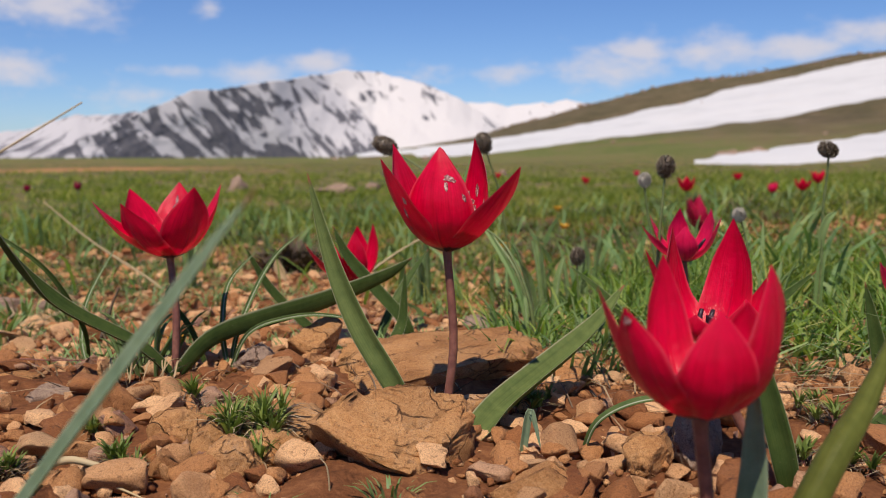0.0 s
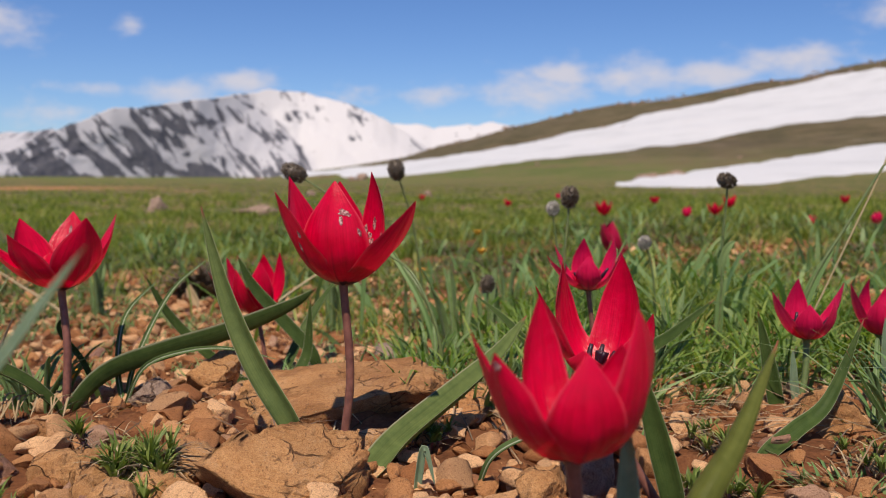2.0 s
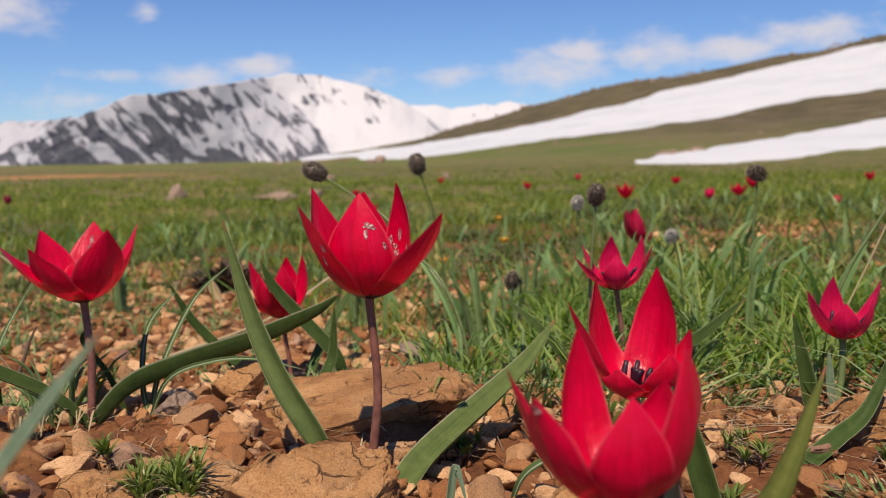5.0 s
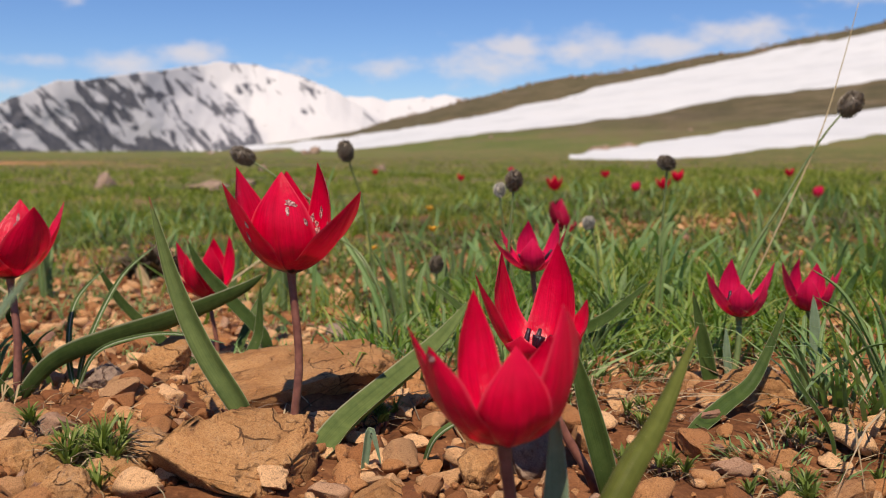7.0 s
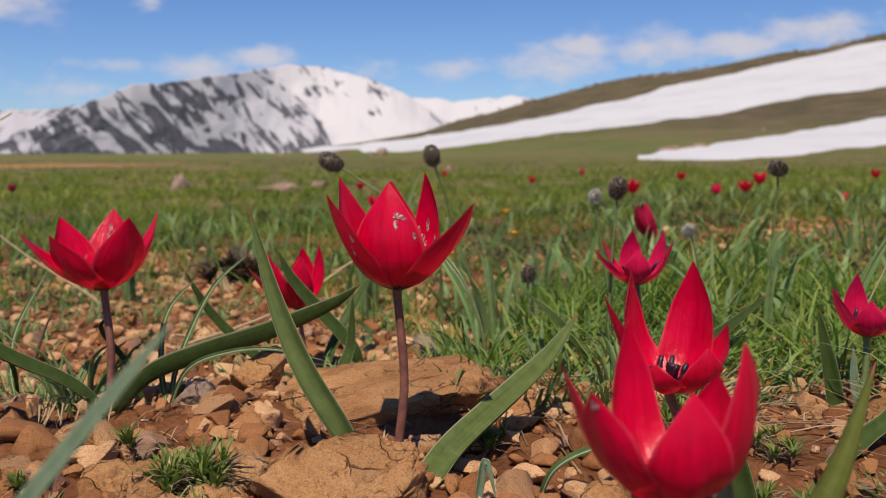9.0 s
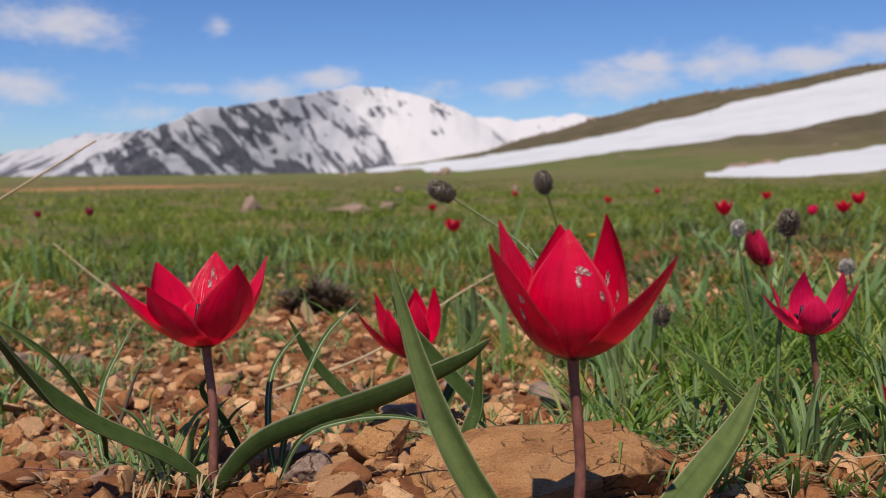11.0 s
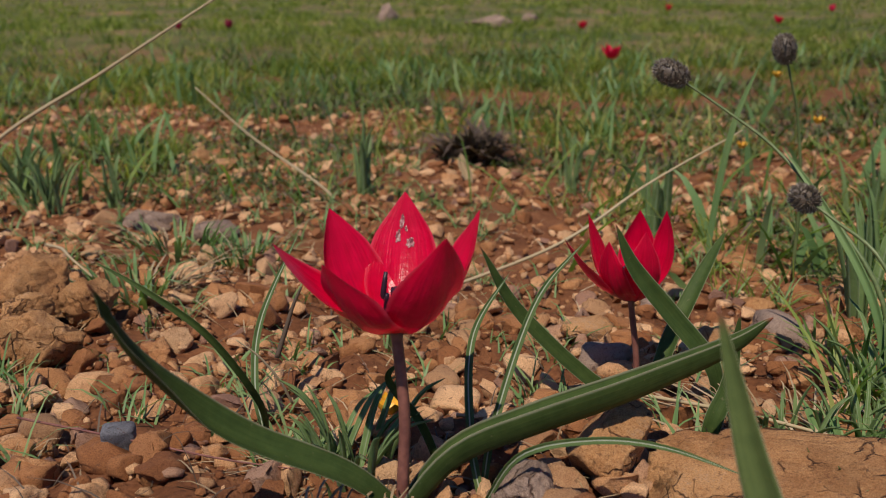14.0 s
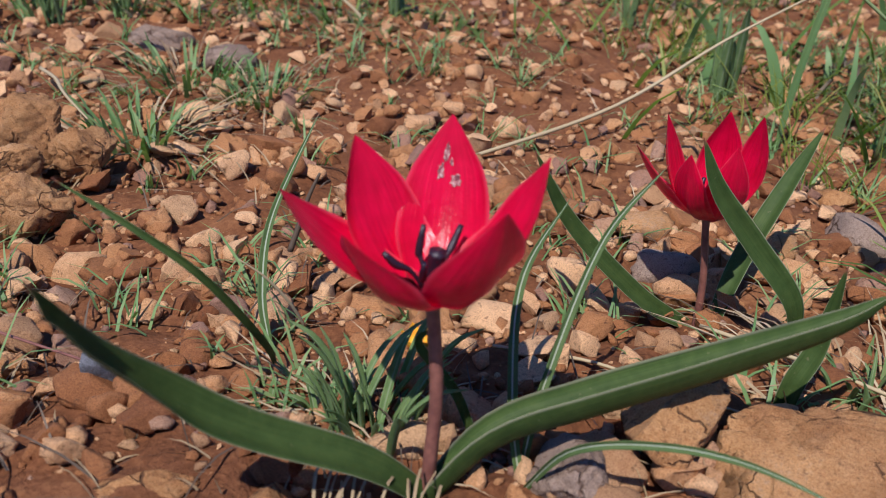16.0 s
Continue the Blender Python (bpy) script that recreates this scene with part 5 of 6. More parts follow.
def stone_pile(n, x0, x1, y0, y1, smin, smax, seed, label):
    """Angular stones lying close together, none inside another or inside a rock placed before."""
    rs = np.random.RandomState(seed)
    done = [(0.0535, 0.447, 0.042), (0.05, 0.41, 0.022), (0.0715, 0.578, 0.058), (0.009, 0.447, 0.016), (0.088, 0.477, 0.009), (0.103, 0.495, 0.008), (0.076, 0.491, 0.006), (0.138, 0.33, 0.008),
            (0.19, 0.428, 0.006), (-0.061, 0.578, 0.012), (0.0045, 0.463, 0.016), (-0.04, 0.436, 0.008), (-0.018, 0.49, 0.006), (-0.073, 0.424, 0.006), (-0.046, 0.321, 0.01), (0.146, 0.321, 0.01),
            (0.021, 0.716, 0.012), (0.055, 0.705, 0.006), (-0.084, 0.6, 0.012), (-0.17, 0.599, 0.012), (-0.131, 0.554, 0.018), (-0.108, 0.543, 0.018), (-0.272, 0.712, 0.02), (0.088, 0.665, 0.02)]
    k = 0
    for _ in range(n * 30):
        s = smin * (smax / smin) ** (rs.rand() ** 1.6)
        x, y = rs.uniform(x0, x1), rs.uniform(y0, y1)
        if k < n and all(math.hypot(x - a, y - b) > 0.82 * (q + s / 2) for a, b, q in done):
            done.append((x, y, s / 2))
            v, f = rock_shape(3, seed + k, 6, 0.1, (0.48, 0.72), 0.5)
            m = Euler((rs.uniform(-0.5, 0.5), rs.uniform(-0.5, 0.5), rs.uniform(0, 6.3))).to_matrix()
            v = (v * np.array([1, rs.uniform(0.7, 0.95), rs.uniform(0.6, 0.85)]) * s / 2) @ np.array(m).T
            ob = part("stone", v, f, M_STONE)
            ob.location = (x, y, lz(x, y) + s * 0.2)
            tagged(ob, label, "stone", "angular stones")
            k += 1


stone_pile(70, -0.1, 0.03, 0.37, 0.53, 0.008, 0.024, 2000, "angular orange-tan stone in a pile on red soil")
stone_pile(48, 0.075, 0.2, 0.36, 0.53, 0.007, 0.022, 2200, "angular orange-tan stone among tulip stems")
stone_pile(64, -0.24, 0.0, 0.58, 0.84, 0.009, 0.024, 2600, "angular tan stone among gravel")
stone_pile(26, 0.0, 0.11, 0.64, 0.82, 0.009, 0.022, 2800, "angular tan stone among gravel")
stone_pile(26, -0.06, 0.04, 0.53, 0.64, 0.008, 0.02, 2400, "angular tan stone beside a rock slab")
for k, (az, r, w, h) in enumerate([(-6.6, 4.6, 0.26, 0.06), (-12.5, 5.4, 0.15, 0.09), (-3.3, 9.5, 0.18, 0.09), (-4.1, 5.0, 0.12, 0.05), (4.0, 11.0, 0.14, 0.09)]):
    x, y = 0.05 + r * math.sin(radians(az)), 0.2 + r * math.cos(radians(az))
    rock((x, y, lz(x, y) + 0.02), (w, w * 0.8, h * 1.6), 30 * k, "grey boulder lying in the meadow", M_ROCK_GREY, 60 + k, sub=3)
for k in range(26):
    rs = np.random.RandomState(900 + k)
    az, r = (rs.uniform(17.0, 19.5), rs.uniform(66, 78)) if k < 14 else (rs.uniform(-14, 24), rs.uniform(60, 330))
    x, y = r * math.sin(radians(az)), r * math.cos(radians(az))
    s = rs.uniform(0.4, 1.3) * (1.0 if k < 14 else 1.6)
    ob = rock((x, y, lz(x, y) + s * 0.15), (s * 1.4, s, s * 0.8), rs.uniform(0, 180), "pale boulder on the hillside", M_ROCK_GREY, 100 + k, sub=2)


rs = np.random.RandomState(640)
cv, cf, o = [], [], 0
for k in range(240):
    az, r = rs.uniform(2, 40), rs.uniform(375, 399)
    x, y, s = r * math.sin(radians(az)), r * math.cos(radians(az)), rs.uniform(0.2, 0.8) * (1.7 if rs.rand() < 0.15 else 1)
    v, f = rock_shape(1, 700 + k % 20, 6, 0.25)
    cv.append(v * np.array([s * 1.3, s, s * 0.7]) + (x, y, lz(x, y) + 0.2 * s))
    cf += [tuple(q + o for q in p) for p in f]
    o += len(v)
tagged(part("crest_rocks", np.concatenate(cv), cf, M_ROCK_GREY, smooth=False), "dark boulders along the crest of the hill", "rock", kind="stuff")


# ---- clumps of small plants ----
def blades(roots, height, width, lean, bend, seed, rows=3, face=None):
    """Many tapering blades as one bundle of verts and faces."""
    rs = np.random.RandomState(seed)
    n = len(roots)
    a = rs.uniform(0, 2 * math.pi, n)
    d = np.stack([np.cos(a), np.sin(a), np.zeros(n)], -1)
    w = rs.uniform(0, math.pi, n) if face is None else a + math.pi / 2 + rs.normal(0, 0.4, n)
    side = np.stack([np.cos(w), np.sin(w), np.zeros(n)], -1)
    lean = np.abs(rs.normal(lean, lean * 0.5, n))
    bend = np.abs(rs.normal(bend, bend * 0.5, n))
    verts = np.zeros((n, 2 * rows + 1, 3))
    for i in range(rows + 1):
        s = i / rows
        out = (lean * s + bend * s * s)
        c = roots + d * (height * out)[:, None]
        c[:, 2] += height * s * np.clip(1 - 0.35 * (out * s), 0.25, 1)
        if i == rows:
            verts[:, 2 * rows] = c
        else:
            q = (width / 2 * (1 - 0.75 * s ** 1.5))[:, None] * side
            verts[:, 2 * i], verts[:, 2 * i + 1] = c - q, c + q
    base = (np.arange(n) * (2 * rows + 1))[:, None]
    quads = np.concatenate([base + np.array([2 * i, 2 * i + 1, 2 * i + 3, 2 * i + 2]) for i in range(rows - 1)])
    tris = base + np.array([2 * rows - 2, 2 * rows - 1, 2 * rows])
    return verts.reshape(-1, 3), [tuple(q) for q in quads.tolist()] + [tuple(q) for q in tris.tolist()]


def scatter(n, cx, cy, r, seed):
    rs = np.random.RandomState(seed)
    a, q = rs.uniform(0, 2 * math.pi, n), r * np.sqrt(rs.rand(n))
    x, y = cx + q * np.cos(a), cy + q * np.sin(a)
    return np.stack([x, y, land(x, y) - 0.002], -1)


def cushion(x, y, r, n, height, width, label, seed, mat=None, dead=0, lean=0.5):
    """A low rosette of stiff green leaves with dead thatch below."""
    base = (x, y, lz(x, y))
    o = thing("cushion_plant", base, label, "plant", "low green tufts")
    rs = np.random.RandomState(seed)
    roots = scatter(n, x, y, r, seed)
    part("leaves", *blades(roots, height * rs.uniform(0.6, 1.2, n), width * rs.uniform(0.7, 1.2, n), lean, 0.35, seed, 3, 1), mat or M_TUFT, o, base=base)
    if dead:
        roots = scatter(dead, x, y, r * 1.3, seed + 1)
        part("dead_thatch", *blades(roots, height * rs.uniform(0.5, 1.0, dead), width * 0.6 * rs.uniform(0.6, 1.2, dead), 1.5, 0.7, seed + 1, 3, 1), M_STRAW, o, "dry straw-coloured thatch", base=base)


cushion(-0.084, 0.6, 0.018, 10, 0.016, 0.0022, "dry thatch round a green tuft", 1, dead=60, lean=0.45)
cushion(-0.105, 0.612, 0.01, 16, 0.016, 0.002, "small spiky green plant in gravel", 2, dead=12)
cushion(0.088, 0.665, 0.035, 16, 0.026, 0.0026, "dry thatch with green shoots", 3, dead=70)


def rosette_plant(x, y, r, heads, label, seed, leaf=0.009, lift=0.006, dead=10, reach=0.0):
    """Woody stems, each with brown dead leaves along it and a spiky green rosette on its end."""
    base = (x, y, lz(x, y))
    o = thing("cushion_plant", base, label, "plant", "spiky cushion plants")
    rs = np.random.RandomState(seed)
    for k in range(heads):
        a, q = rs.uniform(0, 2 * math.pi), r * math.sqrt((k + 0.5) / heads)
        tip = np.array([x + q * math.cos(a) - reach, y + q * math.sin(a), lz(x, y) + lift * rs.uniform(0.6, 1.3) * (1 - 0.4 * q / r)])
        foot = np.array([x + 0.4 * q * math.cos(a), y + 0.4 * q * math.sin(a), lz(x, y) - 0.003])
        mid = (tip + foot) / 2 + np.array([0.15 * q * math.cos(a), 0.15 * q * math.sin(a), -0.001])
        v, f = tube([foot, mid, tip], [0.0009, 0.0008, 0.0006], 7, 5)
        stem = part("woody_stem", v, f, M_STEM, o, base=base)
        n = rs.randint(14, 21)
        roots = tip + rs.normal(0, 0.0004, (n, 3))
        part("rosette", *blades(roots, leaf * rs.uniform(0.6, 1.15, n), 0.0013 * rs.uniform(0.8, 1.25, n), 0.5, 0.15, seed + 3 * k, 4, 1), M_LEAF_CUSHION, o, base=base)
        along = foot + (tip - foot) * rs.uniform(0.2, 1.0, (dead, 1))
        part("dead_leaves", *blades(along, leaf * rs.uniform(0.5, 0.9, dead), 0.0011 * rs.uniform(0.7, 1.3, dead), 1.0, 0.5, seed + 3 * k + 1, 3, 1), M_STRAW if k % 2 else M_DEAD, stem, "dry brown leaves", base=base)


rosette_plant(0.0045, 0.463, 0.0135, 15, "spiky green cushion plant growing on a stone", 4, 0.0118, 0.014, 18)
rosette_plant(0.0125, 0.446, 0.009, 7, "spiky green cushion plant beside a large rock", 41, 0.0108, 0.009, 16)
rosette_plant(-0.04, 0.436, 0.009, 6, "small bright green spiky plant between stones", 5, 0.009, 0.005)
rosette_plant(-0.018, 0.49, 0.003, 3, "small spiky plant on a bent woody stem", 6, 0.009, 0.017, 16, 0.011)
rosette_plant(-0.073, 0.424, 0.007, 5, "small bright green spiky plant between stones", 42, 0.008, 0.004)
rosette_plant(-0.058, 0.47, 0.006, 4, "small bright green spiky plant between stones", 43, 0.008, 0.004)
cushion(0.058, 0.412, 0.006, 18, 0.011, 0.0014, "tiny green sprout in front of a rock", 7)
cushion(0.018, 0.405, 0.005, 12, 0.011, 0.0014, "tiny green sprout between small stones", 8)
cushion(-0.287, 0.835, 0.03, 34, 0.035, 0.003, "tuft of green grass among stones", 11, dead=24)
cushion(-0.31, 0.95, 0.04, 46, 0.035, 0.003, "tuft of green grass among stones", 12, dead=40)
cushion(-0.25, 0.94, 0.03, 60, 0.03, 0.0026, "tuft of green grass among stones", 13, dead=30)
cushion(-0.27, 0.82, 0.014, 20, 0.028, 0.0026, "tuft of green grass among stones", 14)
for k, (x, y, r) in enumerate(((0.25, 0.405, 0.016), (0.215, 0.44, 0.014), (0.29, 0.46, 0.02), (0.225, 0.49, 0.018), (0.2, 0.54, 0.02), (0.11, 0.52, 0.014), (0.31, 0.42, 0.016))):
    rosette_plant(x, y, r, 7, "low spiky green plant in brown litter", 120 + 40 * k, 0.008, 0.005, 12)
cushion(0.27, 0.44, 0.028, 70, 0.012, 0.0018, "low mossy green cushion", 15, dead=90)
cushion(0.24, 0.6, 0.04, 90, 0.014, 0.0018, "grey dry cushion with green tips", 16, M_TUFT, dead=220)
cushion(0.36, 0.5, 0.04, 40, 0.075, 0.0026, "tuft of long thin grass", 17, dead=30, lean=0.5)
cushion(0.34, 0.52, 0.03, 24, 0.05, 0.003, "tuft of striped grass leaves", 18, M_TUFT, dead=20, lean=0.8)
cushion(0.2, 0.5, 0.01, 16, 0.014, 0.0016, "small green sprout beside tulip leaves", 19)
cushion(0.14, 0.62, 0.05, 40, 0.03, 0.0026, "tuft of bright green grass", 20, dead=30)
cushion(0.1, 0.64, 0.03, 40, 0.03, 0.0024, "tuft of bright green grass", 21, dead=20)
cushion(0.19, 0.6, 0.05, 55, 0.034, 0.0028, "dense tuft of bright green grass", 22, dead=30)
cushion(0.26, 0.66, 0.05, 60, 0.036, 0.0028, "dense tuft of bright green grass", 23, dead=30)
cushion(-0.2, 0.68, 0.008, 10, 0.012, 0.0014, "tiny green sprout between small stones", 24)
cushion(-0.15, 0.68, 0.012, 14, 0.014, 0.0014, "tiny green sprout with dry stems", 25, dead=20)


def leafy_tuft(x, y, n, length, width, label, seed, spread=0.68):
    """A tuft of firm channelled leaves, each one a part."""
    base = (x, y, lz(x, y))
    o = thing("grass_tuft", base, label, "grass", "low green tufts")
    rnd = random.Random(seed)
    for k in range(n):
        a = rnd.uniform(0, 2 * math.pi)
        d = np.array([math.cos(a), math.sin(a), 0])
        l = length * rnd.uniform(0.6, 1.15)
        s = spread * rnd.uniform(0.3, 1.1)
        p = np.array(base) + d * 0.006 * rnd.random() + np.array([rnd.gauss(0, 0.005), rnd.gauss(0, 0.005), -0.003])
        pts = [p, p + d * l * 0.27 * s + np.array([0, 0, l * 0.36]), p + d * l * 0.6 * s + np.array([0, 0, l * (0.72 - 0.1 * s)]), p + d * l * 0.98 * s + np.array([0, 0, l * (1.0 - 0.35 * s)])]
        shape = leaf_shape(pts, width * rnd.uniform(0.7, 1.15), facing=tuple(-d * 0.8 + np.array([0, 0, 0.7])), fold=0.35, thick=0.0004, peak=0.3, n=12, root=0.7)
        part("leaf", *shape[:2], M_LEAF_FRESH, o, base=base, uvs=shape[2])


leafy_tuft(-0.085, 0.602, 28, 0.041, 0.0029, "fresh green grass tuft beside a tulip stem", 1)
leafy_tuft(-0.1, 0.608, 9, 0.018, 0.0024, "small spiky green shoot in gravel", 2)
leafy_tuft(0.075, 0.662, 16, 0.03, 0.0023, "green grass tuft beside a rock slab", 3)
leafy_tuft(0.105, 0.668, 16, 0.032, 0.0023, "green grass tuft beside a rock slab", 4)
leafy_tuft(0.2, 0.62, 18, 0.044, 0.0026, "green grass tuft behind tulips", 6)
leafy_tuft(0.25, 0.64, 20, 0.048, 0.0027, "green grass tuft behind tulips", 7)
leafy_tuft(0.16, 0.66, 18, 0.042, 0.0026, "green grass tuft behind tulips", 8)
leafy_tuft(0.36, 0.5, 12, 0.085, 0.0034, "tuft of long striped grass leaves", 9, 0.7)
leafy_tuft(0.33, 0.53, 10, 0.06, 0.0034, "tuft of long striped grass leaves", 10, 1.1)
leafy_tuft(0.13, 0.72, 14, 0.05, 0.0034, "green grass tuft at the meadow's edge", 11)
leafy_tuft(0.29, 0.72, 16, 0.055, 0.0036, "green grass tuft at the meadow's edge", 12)

for k, (x, y) in enumerate(((-0.5, 1.08), (-0.47, 1.04), (-0.55, 1.12), (-0.52, 1.02), (-0.44, 1.1))):
    leafy_tuft(x, y, 14, 0.06, 0.004, "fresh green grass tuft among stones", 20 + k, 0.6)
for k, (x, y) in enumerate(((0.155, 0.86), (0.2, 0.95), (0.28, 0.9), (0.33, 1.05), (0.24, 1.12), (0.05, 1.05), (-0.02, 1.22), (-0.22, 1.18))):
    leafy_tuft(x, y, 7, 0.075, 0.0062, "upright broad blue-green leaves in the meadow", 40 + k, 0.3)

# dead tussock
tx, ty = -0.14, 1.4
dead = thing("dead_tussock", (tx, ty, lz(tx, ty)), "dark grey-brown dead tussock in the meadow", "plant")
rs = np.random.RandomState(77)
roots = scatter(420, tx, ty, 0.021, 78)
roots[:, 0] += 0.012 * np.sin(roots[:, 1] * 160)
for k in range(6):
    own = roots[k * 70:k * 70 + 70] + np.array([rs.uniform(-0.008, 0.008), 0, rs.uniform(-0.006, 0.004)])
    part("dead_clump", *blades(own, 0.052 * rs.uniform(0.3, 1.3, 70), 0.006 * rs.uniform(0.5, 1.6, 70), 0.35, 0.6, 79 + k, 3, 1), M_DEAD, dead, base=(tx, ty, lz(tx, ty)))
leafy = thing("dry_leaf", (-0.135, 1.28, lz(-0.135, 1.28)), "curled pale dry leaf beside the tussock", "leaf")
shape = leaf_shape([(-0.125, 1.27, lz(-0.125, 1.27)), (-0.13, 1.275, lz(-0.13, 1.275) + 0.01), (-0.136, 1.28, lz(-0.135, 1.28) + 0.02), (-0.138, 1.285, lz(-0.135, 1.28) + 0.03)], 0.011, fold=0.6, root=0.3)
part("leaf_blade", *shape[:2], M_STRAW, leafy, base=(-0.135, 1.28, lz(-0.135, 1.28)), uvs=shape[2])

# little yellow flower lying by the tuft, and orange ones in the meadow
for k, (x, y, zz, s) in enumerate([(-0.078, 0.638, 0.002, 0.006), (0.155, 1.3, -0.01, 0.006), (0.24, 1.35, 0.01, 0.007), (0.3, 1.9, 0.0, 0.009)]):
    o = thing("yellow_flower", (x, y, zz), "small orange-yellow flower low in the grass", "flower")
    for i in range(6):
        a = i * math.pi / 3
        shp = petal_shape((x, y, zz), (x + s * math.cos(a), y + s * math.sin(a), zz + s * 1.1), s * 0.95, s * 0.5, n=8, m=5)
        part("petal", *shp[:2], M_YELLOW, o, base=(x, y, zz), uvs=shp[2])
    v, f = tube([(x, y, zz), (x + 0.002, y, (zz + lz(x, y)) / 2), (x, y, lz(x, y) - 0.002)], [0.0006, 0.0007], 6, 5)
    part("stem", v, f, M_STEM_GREEN, o, base=(x, y, zz))


# ---- meadow ----
def cover_at(x, y):
    """How grassy the ground is, 0 to 1."""
    edge = 0.56 + 0.5 * smooth01((0.14 - x) / 0.22)
    g = smooth01((y - edge) / 0.35)
    n = fbm(x * 3.1 + 4, y * 3.1 + 1, 4)
    wide = fbm(x * 1.15 + 9, y * 0.85 + 3, 3)
    patch = smooth01((n - 0.47) / 0.1) * (0.12 + 0.88 * smooth01((wide - 0.4) / 0.12))
    out = np.clip((y - 1.6) / 1.5, 0, 1)
    g = g * (1 - 0.45 * smooth01((1.05 - y) / 0.25)) * (1 - 0.88 * smooth01((1.2 - y) / 0.14) * smooth01((0.36 - x) / 0.1))
    g = g * (1 - 0.4 * smooth01((0.12 - x) / 0.2) * smooth01((2.3 - y) / 0.8))
    return g * (0.05 + 0.95 * patch) * (1 - 0.15 * out) + 0.15 * out * g


def meadow(n, r0, r1, seed, hgt, wid, spread, per):
    """Grass in tufts over a wedge of the meadow."""
    rs = np.random.RandomState(seed)
    t = n // per
    r = r0 * (r1 / r0) ** rs.rand(t * 3)
    az = np.radians(rs.uniform(-46, 48, t * 3))
    x, y = 0.05 + r * np.sin(az), 0.1 + r * np.cos(az)
    keep = rs.rand(t * 3) < cover_at(x, y)
    keep &= ((x + 10) / 5.5) ** 2 + ((y - 26) / 7) ** 2 > 0.8
    x, y, r = x[keep][:t], y[keep][:t], r[keep][:t]
    k = len(x)
    size = rs.uniform(0.6, 1.35, k)
    xs, ys, hs = np.repeat(x, per), np.repeat(y, per), np.repeat(size, per)
    sp = np.repeat(spread * (1 + 0.12 * r), per)
    xs, ys = xs + rs.normal(0, 1, k * per) * sp, ys + rs.normal(0, 1, k * per) * sp
    roots = np.stack([xs, ys, land(xs, ys) - 0.003], -1)
    far = np.repeat(np.clip(r / 1.9, 0.45, 14) ** 0.75, per)
    return blades(roots, hgt * hs * rs.uniform(0.5, 1.3, k * per), wid * far * rs.uniform(0.6, 1.3, k * per), 0.38, 0.4, seed + 1)


def meadow_round(n, seed):
    """The same tufted grass on the other sides of the stony patch."""
    rs = np.random.RandomState(seed)
    r = 1.0 * 9.0 ** rs.rand(n)
    az = np.radians(rs.uniform(40, 322, n))
    x, y = 0.05 + r * np.sin(az), 0.1 + r * np.cos(az)
    keep = rs.rand(n) < smooth01((r - 0.9) / 0.8) * (0.1 + 0.9 * smooth01((fbm(x * 3.1 + 4, y * 3.1 + 1, 4) - 0.46) / 0.12))
    k = np.repeat(np.nonzero(keep)[0], 10)
    xs, ys = x[k] + rs.normal(0, 0.02, len(k)), y[k] + rs.normal(0, 0.02, len(k))
    roots = np.stack([xs, ys, land(xs, ys) - 0.003], -1)
    return blades(roots, 0.05 * rs.uniform(0.4, 1.4, len(k)), 0.004 * np.clip(r[k] / 1.9, 0.5, 4) ** 0.75, 0.38, 0.4, seed + 1)


tagged(part("meadow_grass", *meadow_round(5200, 17), M_GRASS), "short green mountain grass growing in tufts", "grass", kind="stuff")
for n, r0, r1, seed, hgt, wid, spread, per in ((28000, 0.55, 2.6, 11, 0.044, 0.0028, 0.012, 14), (38000, 2.4, 9, 12, 0.05, 0.0028, 0.017, 14), (26000, 8, 60, 13, 0.06, 0.003, 0.03, 8)):
    v, f = meadow(n, r0, r1, seed, hgt, wid, spread, per)
    tagged(part("meadow_grass", v, f, M_GRASS), "short green mountain grass growing in tufts", "grass", kind="stuff")


def lush(n, per, seed):
    """Fresh bright tufts crowding the edge of the meadow."""
    rs = np.random.RandomState(seed)
    y = rs.uniform(0.62, 1.0, n * 3)
    x = rs.uniform(0.07, 0.62, n * 3)
    keep = (rs.rand(n * 3) < smooth01((x - 0.06 - 0.25 * (y - 0.62)) / 0.05) * (0.25 + 0.75 * smooth01((fbm(x * 9, y * 9 + 2, 3) - 0.42) / 0.12)))
    x, y = x[keep][:n], y[keep][:n]
    k = np.repeat(np.arange(len(x)), per)
    size = rs.uniform(0.55, 1.25, len(x))[k]
    xs, ys = x[k] + rs.normal(0, 0.0045, len(k)), y[k] + rs.normal(0, 0.0045, len(k))
    roots = np.stack([xs, ys, land(xs, ys) - 0.003], -1)
    return blades(roots, 0.04 * size * rs.uniform(0.4, 1.4, len(k)), 0.0025 * rs.uniform(0.7, 1.3, len(k)), 0.45, 0.35, seed + 1, 4, 1)


tagged(part("lush_grass", *lush(300, 13, 301), M_LUSH), "fresh bright green grass tufts at the meadow's edge", "grass", kind="stuff")


def broad_leaves(n, seed):
    """Upright broader leaves among the grass."""
    rs = np.random.RandomState(seed)
    r = 0.75 * (3.2 / 0.75) ** rs.rand(n * 4)
    az = np.radians(rs.uniform(-40, 46, n * 4))
    x, y = 0.05 + r * np.sin(az), 0.1 + r * np.cos(az)
    keep = rs.rand(n * 4) < cover_at(x, y)
    x, y = x[keep][:n], y[keep][:n]
    roots = np.stack([x, y, land(x, y) - 0.003], -1)
    return blades(roots, 0.066 * rs.uniform(0.5, 1.3, len(x)), 0.0085 * rs.uniform(0.6, 1.2, len(x)), 0.2, 0.3, seed + 1, 4)


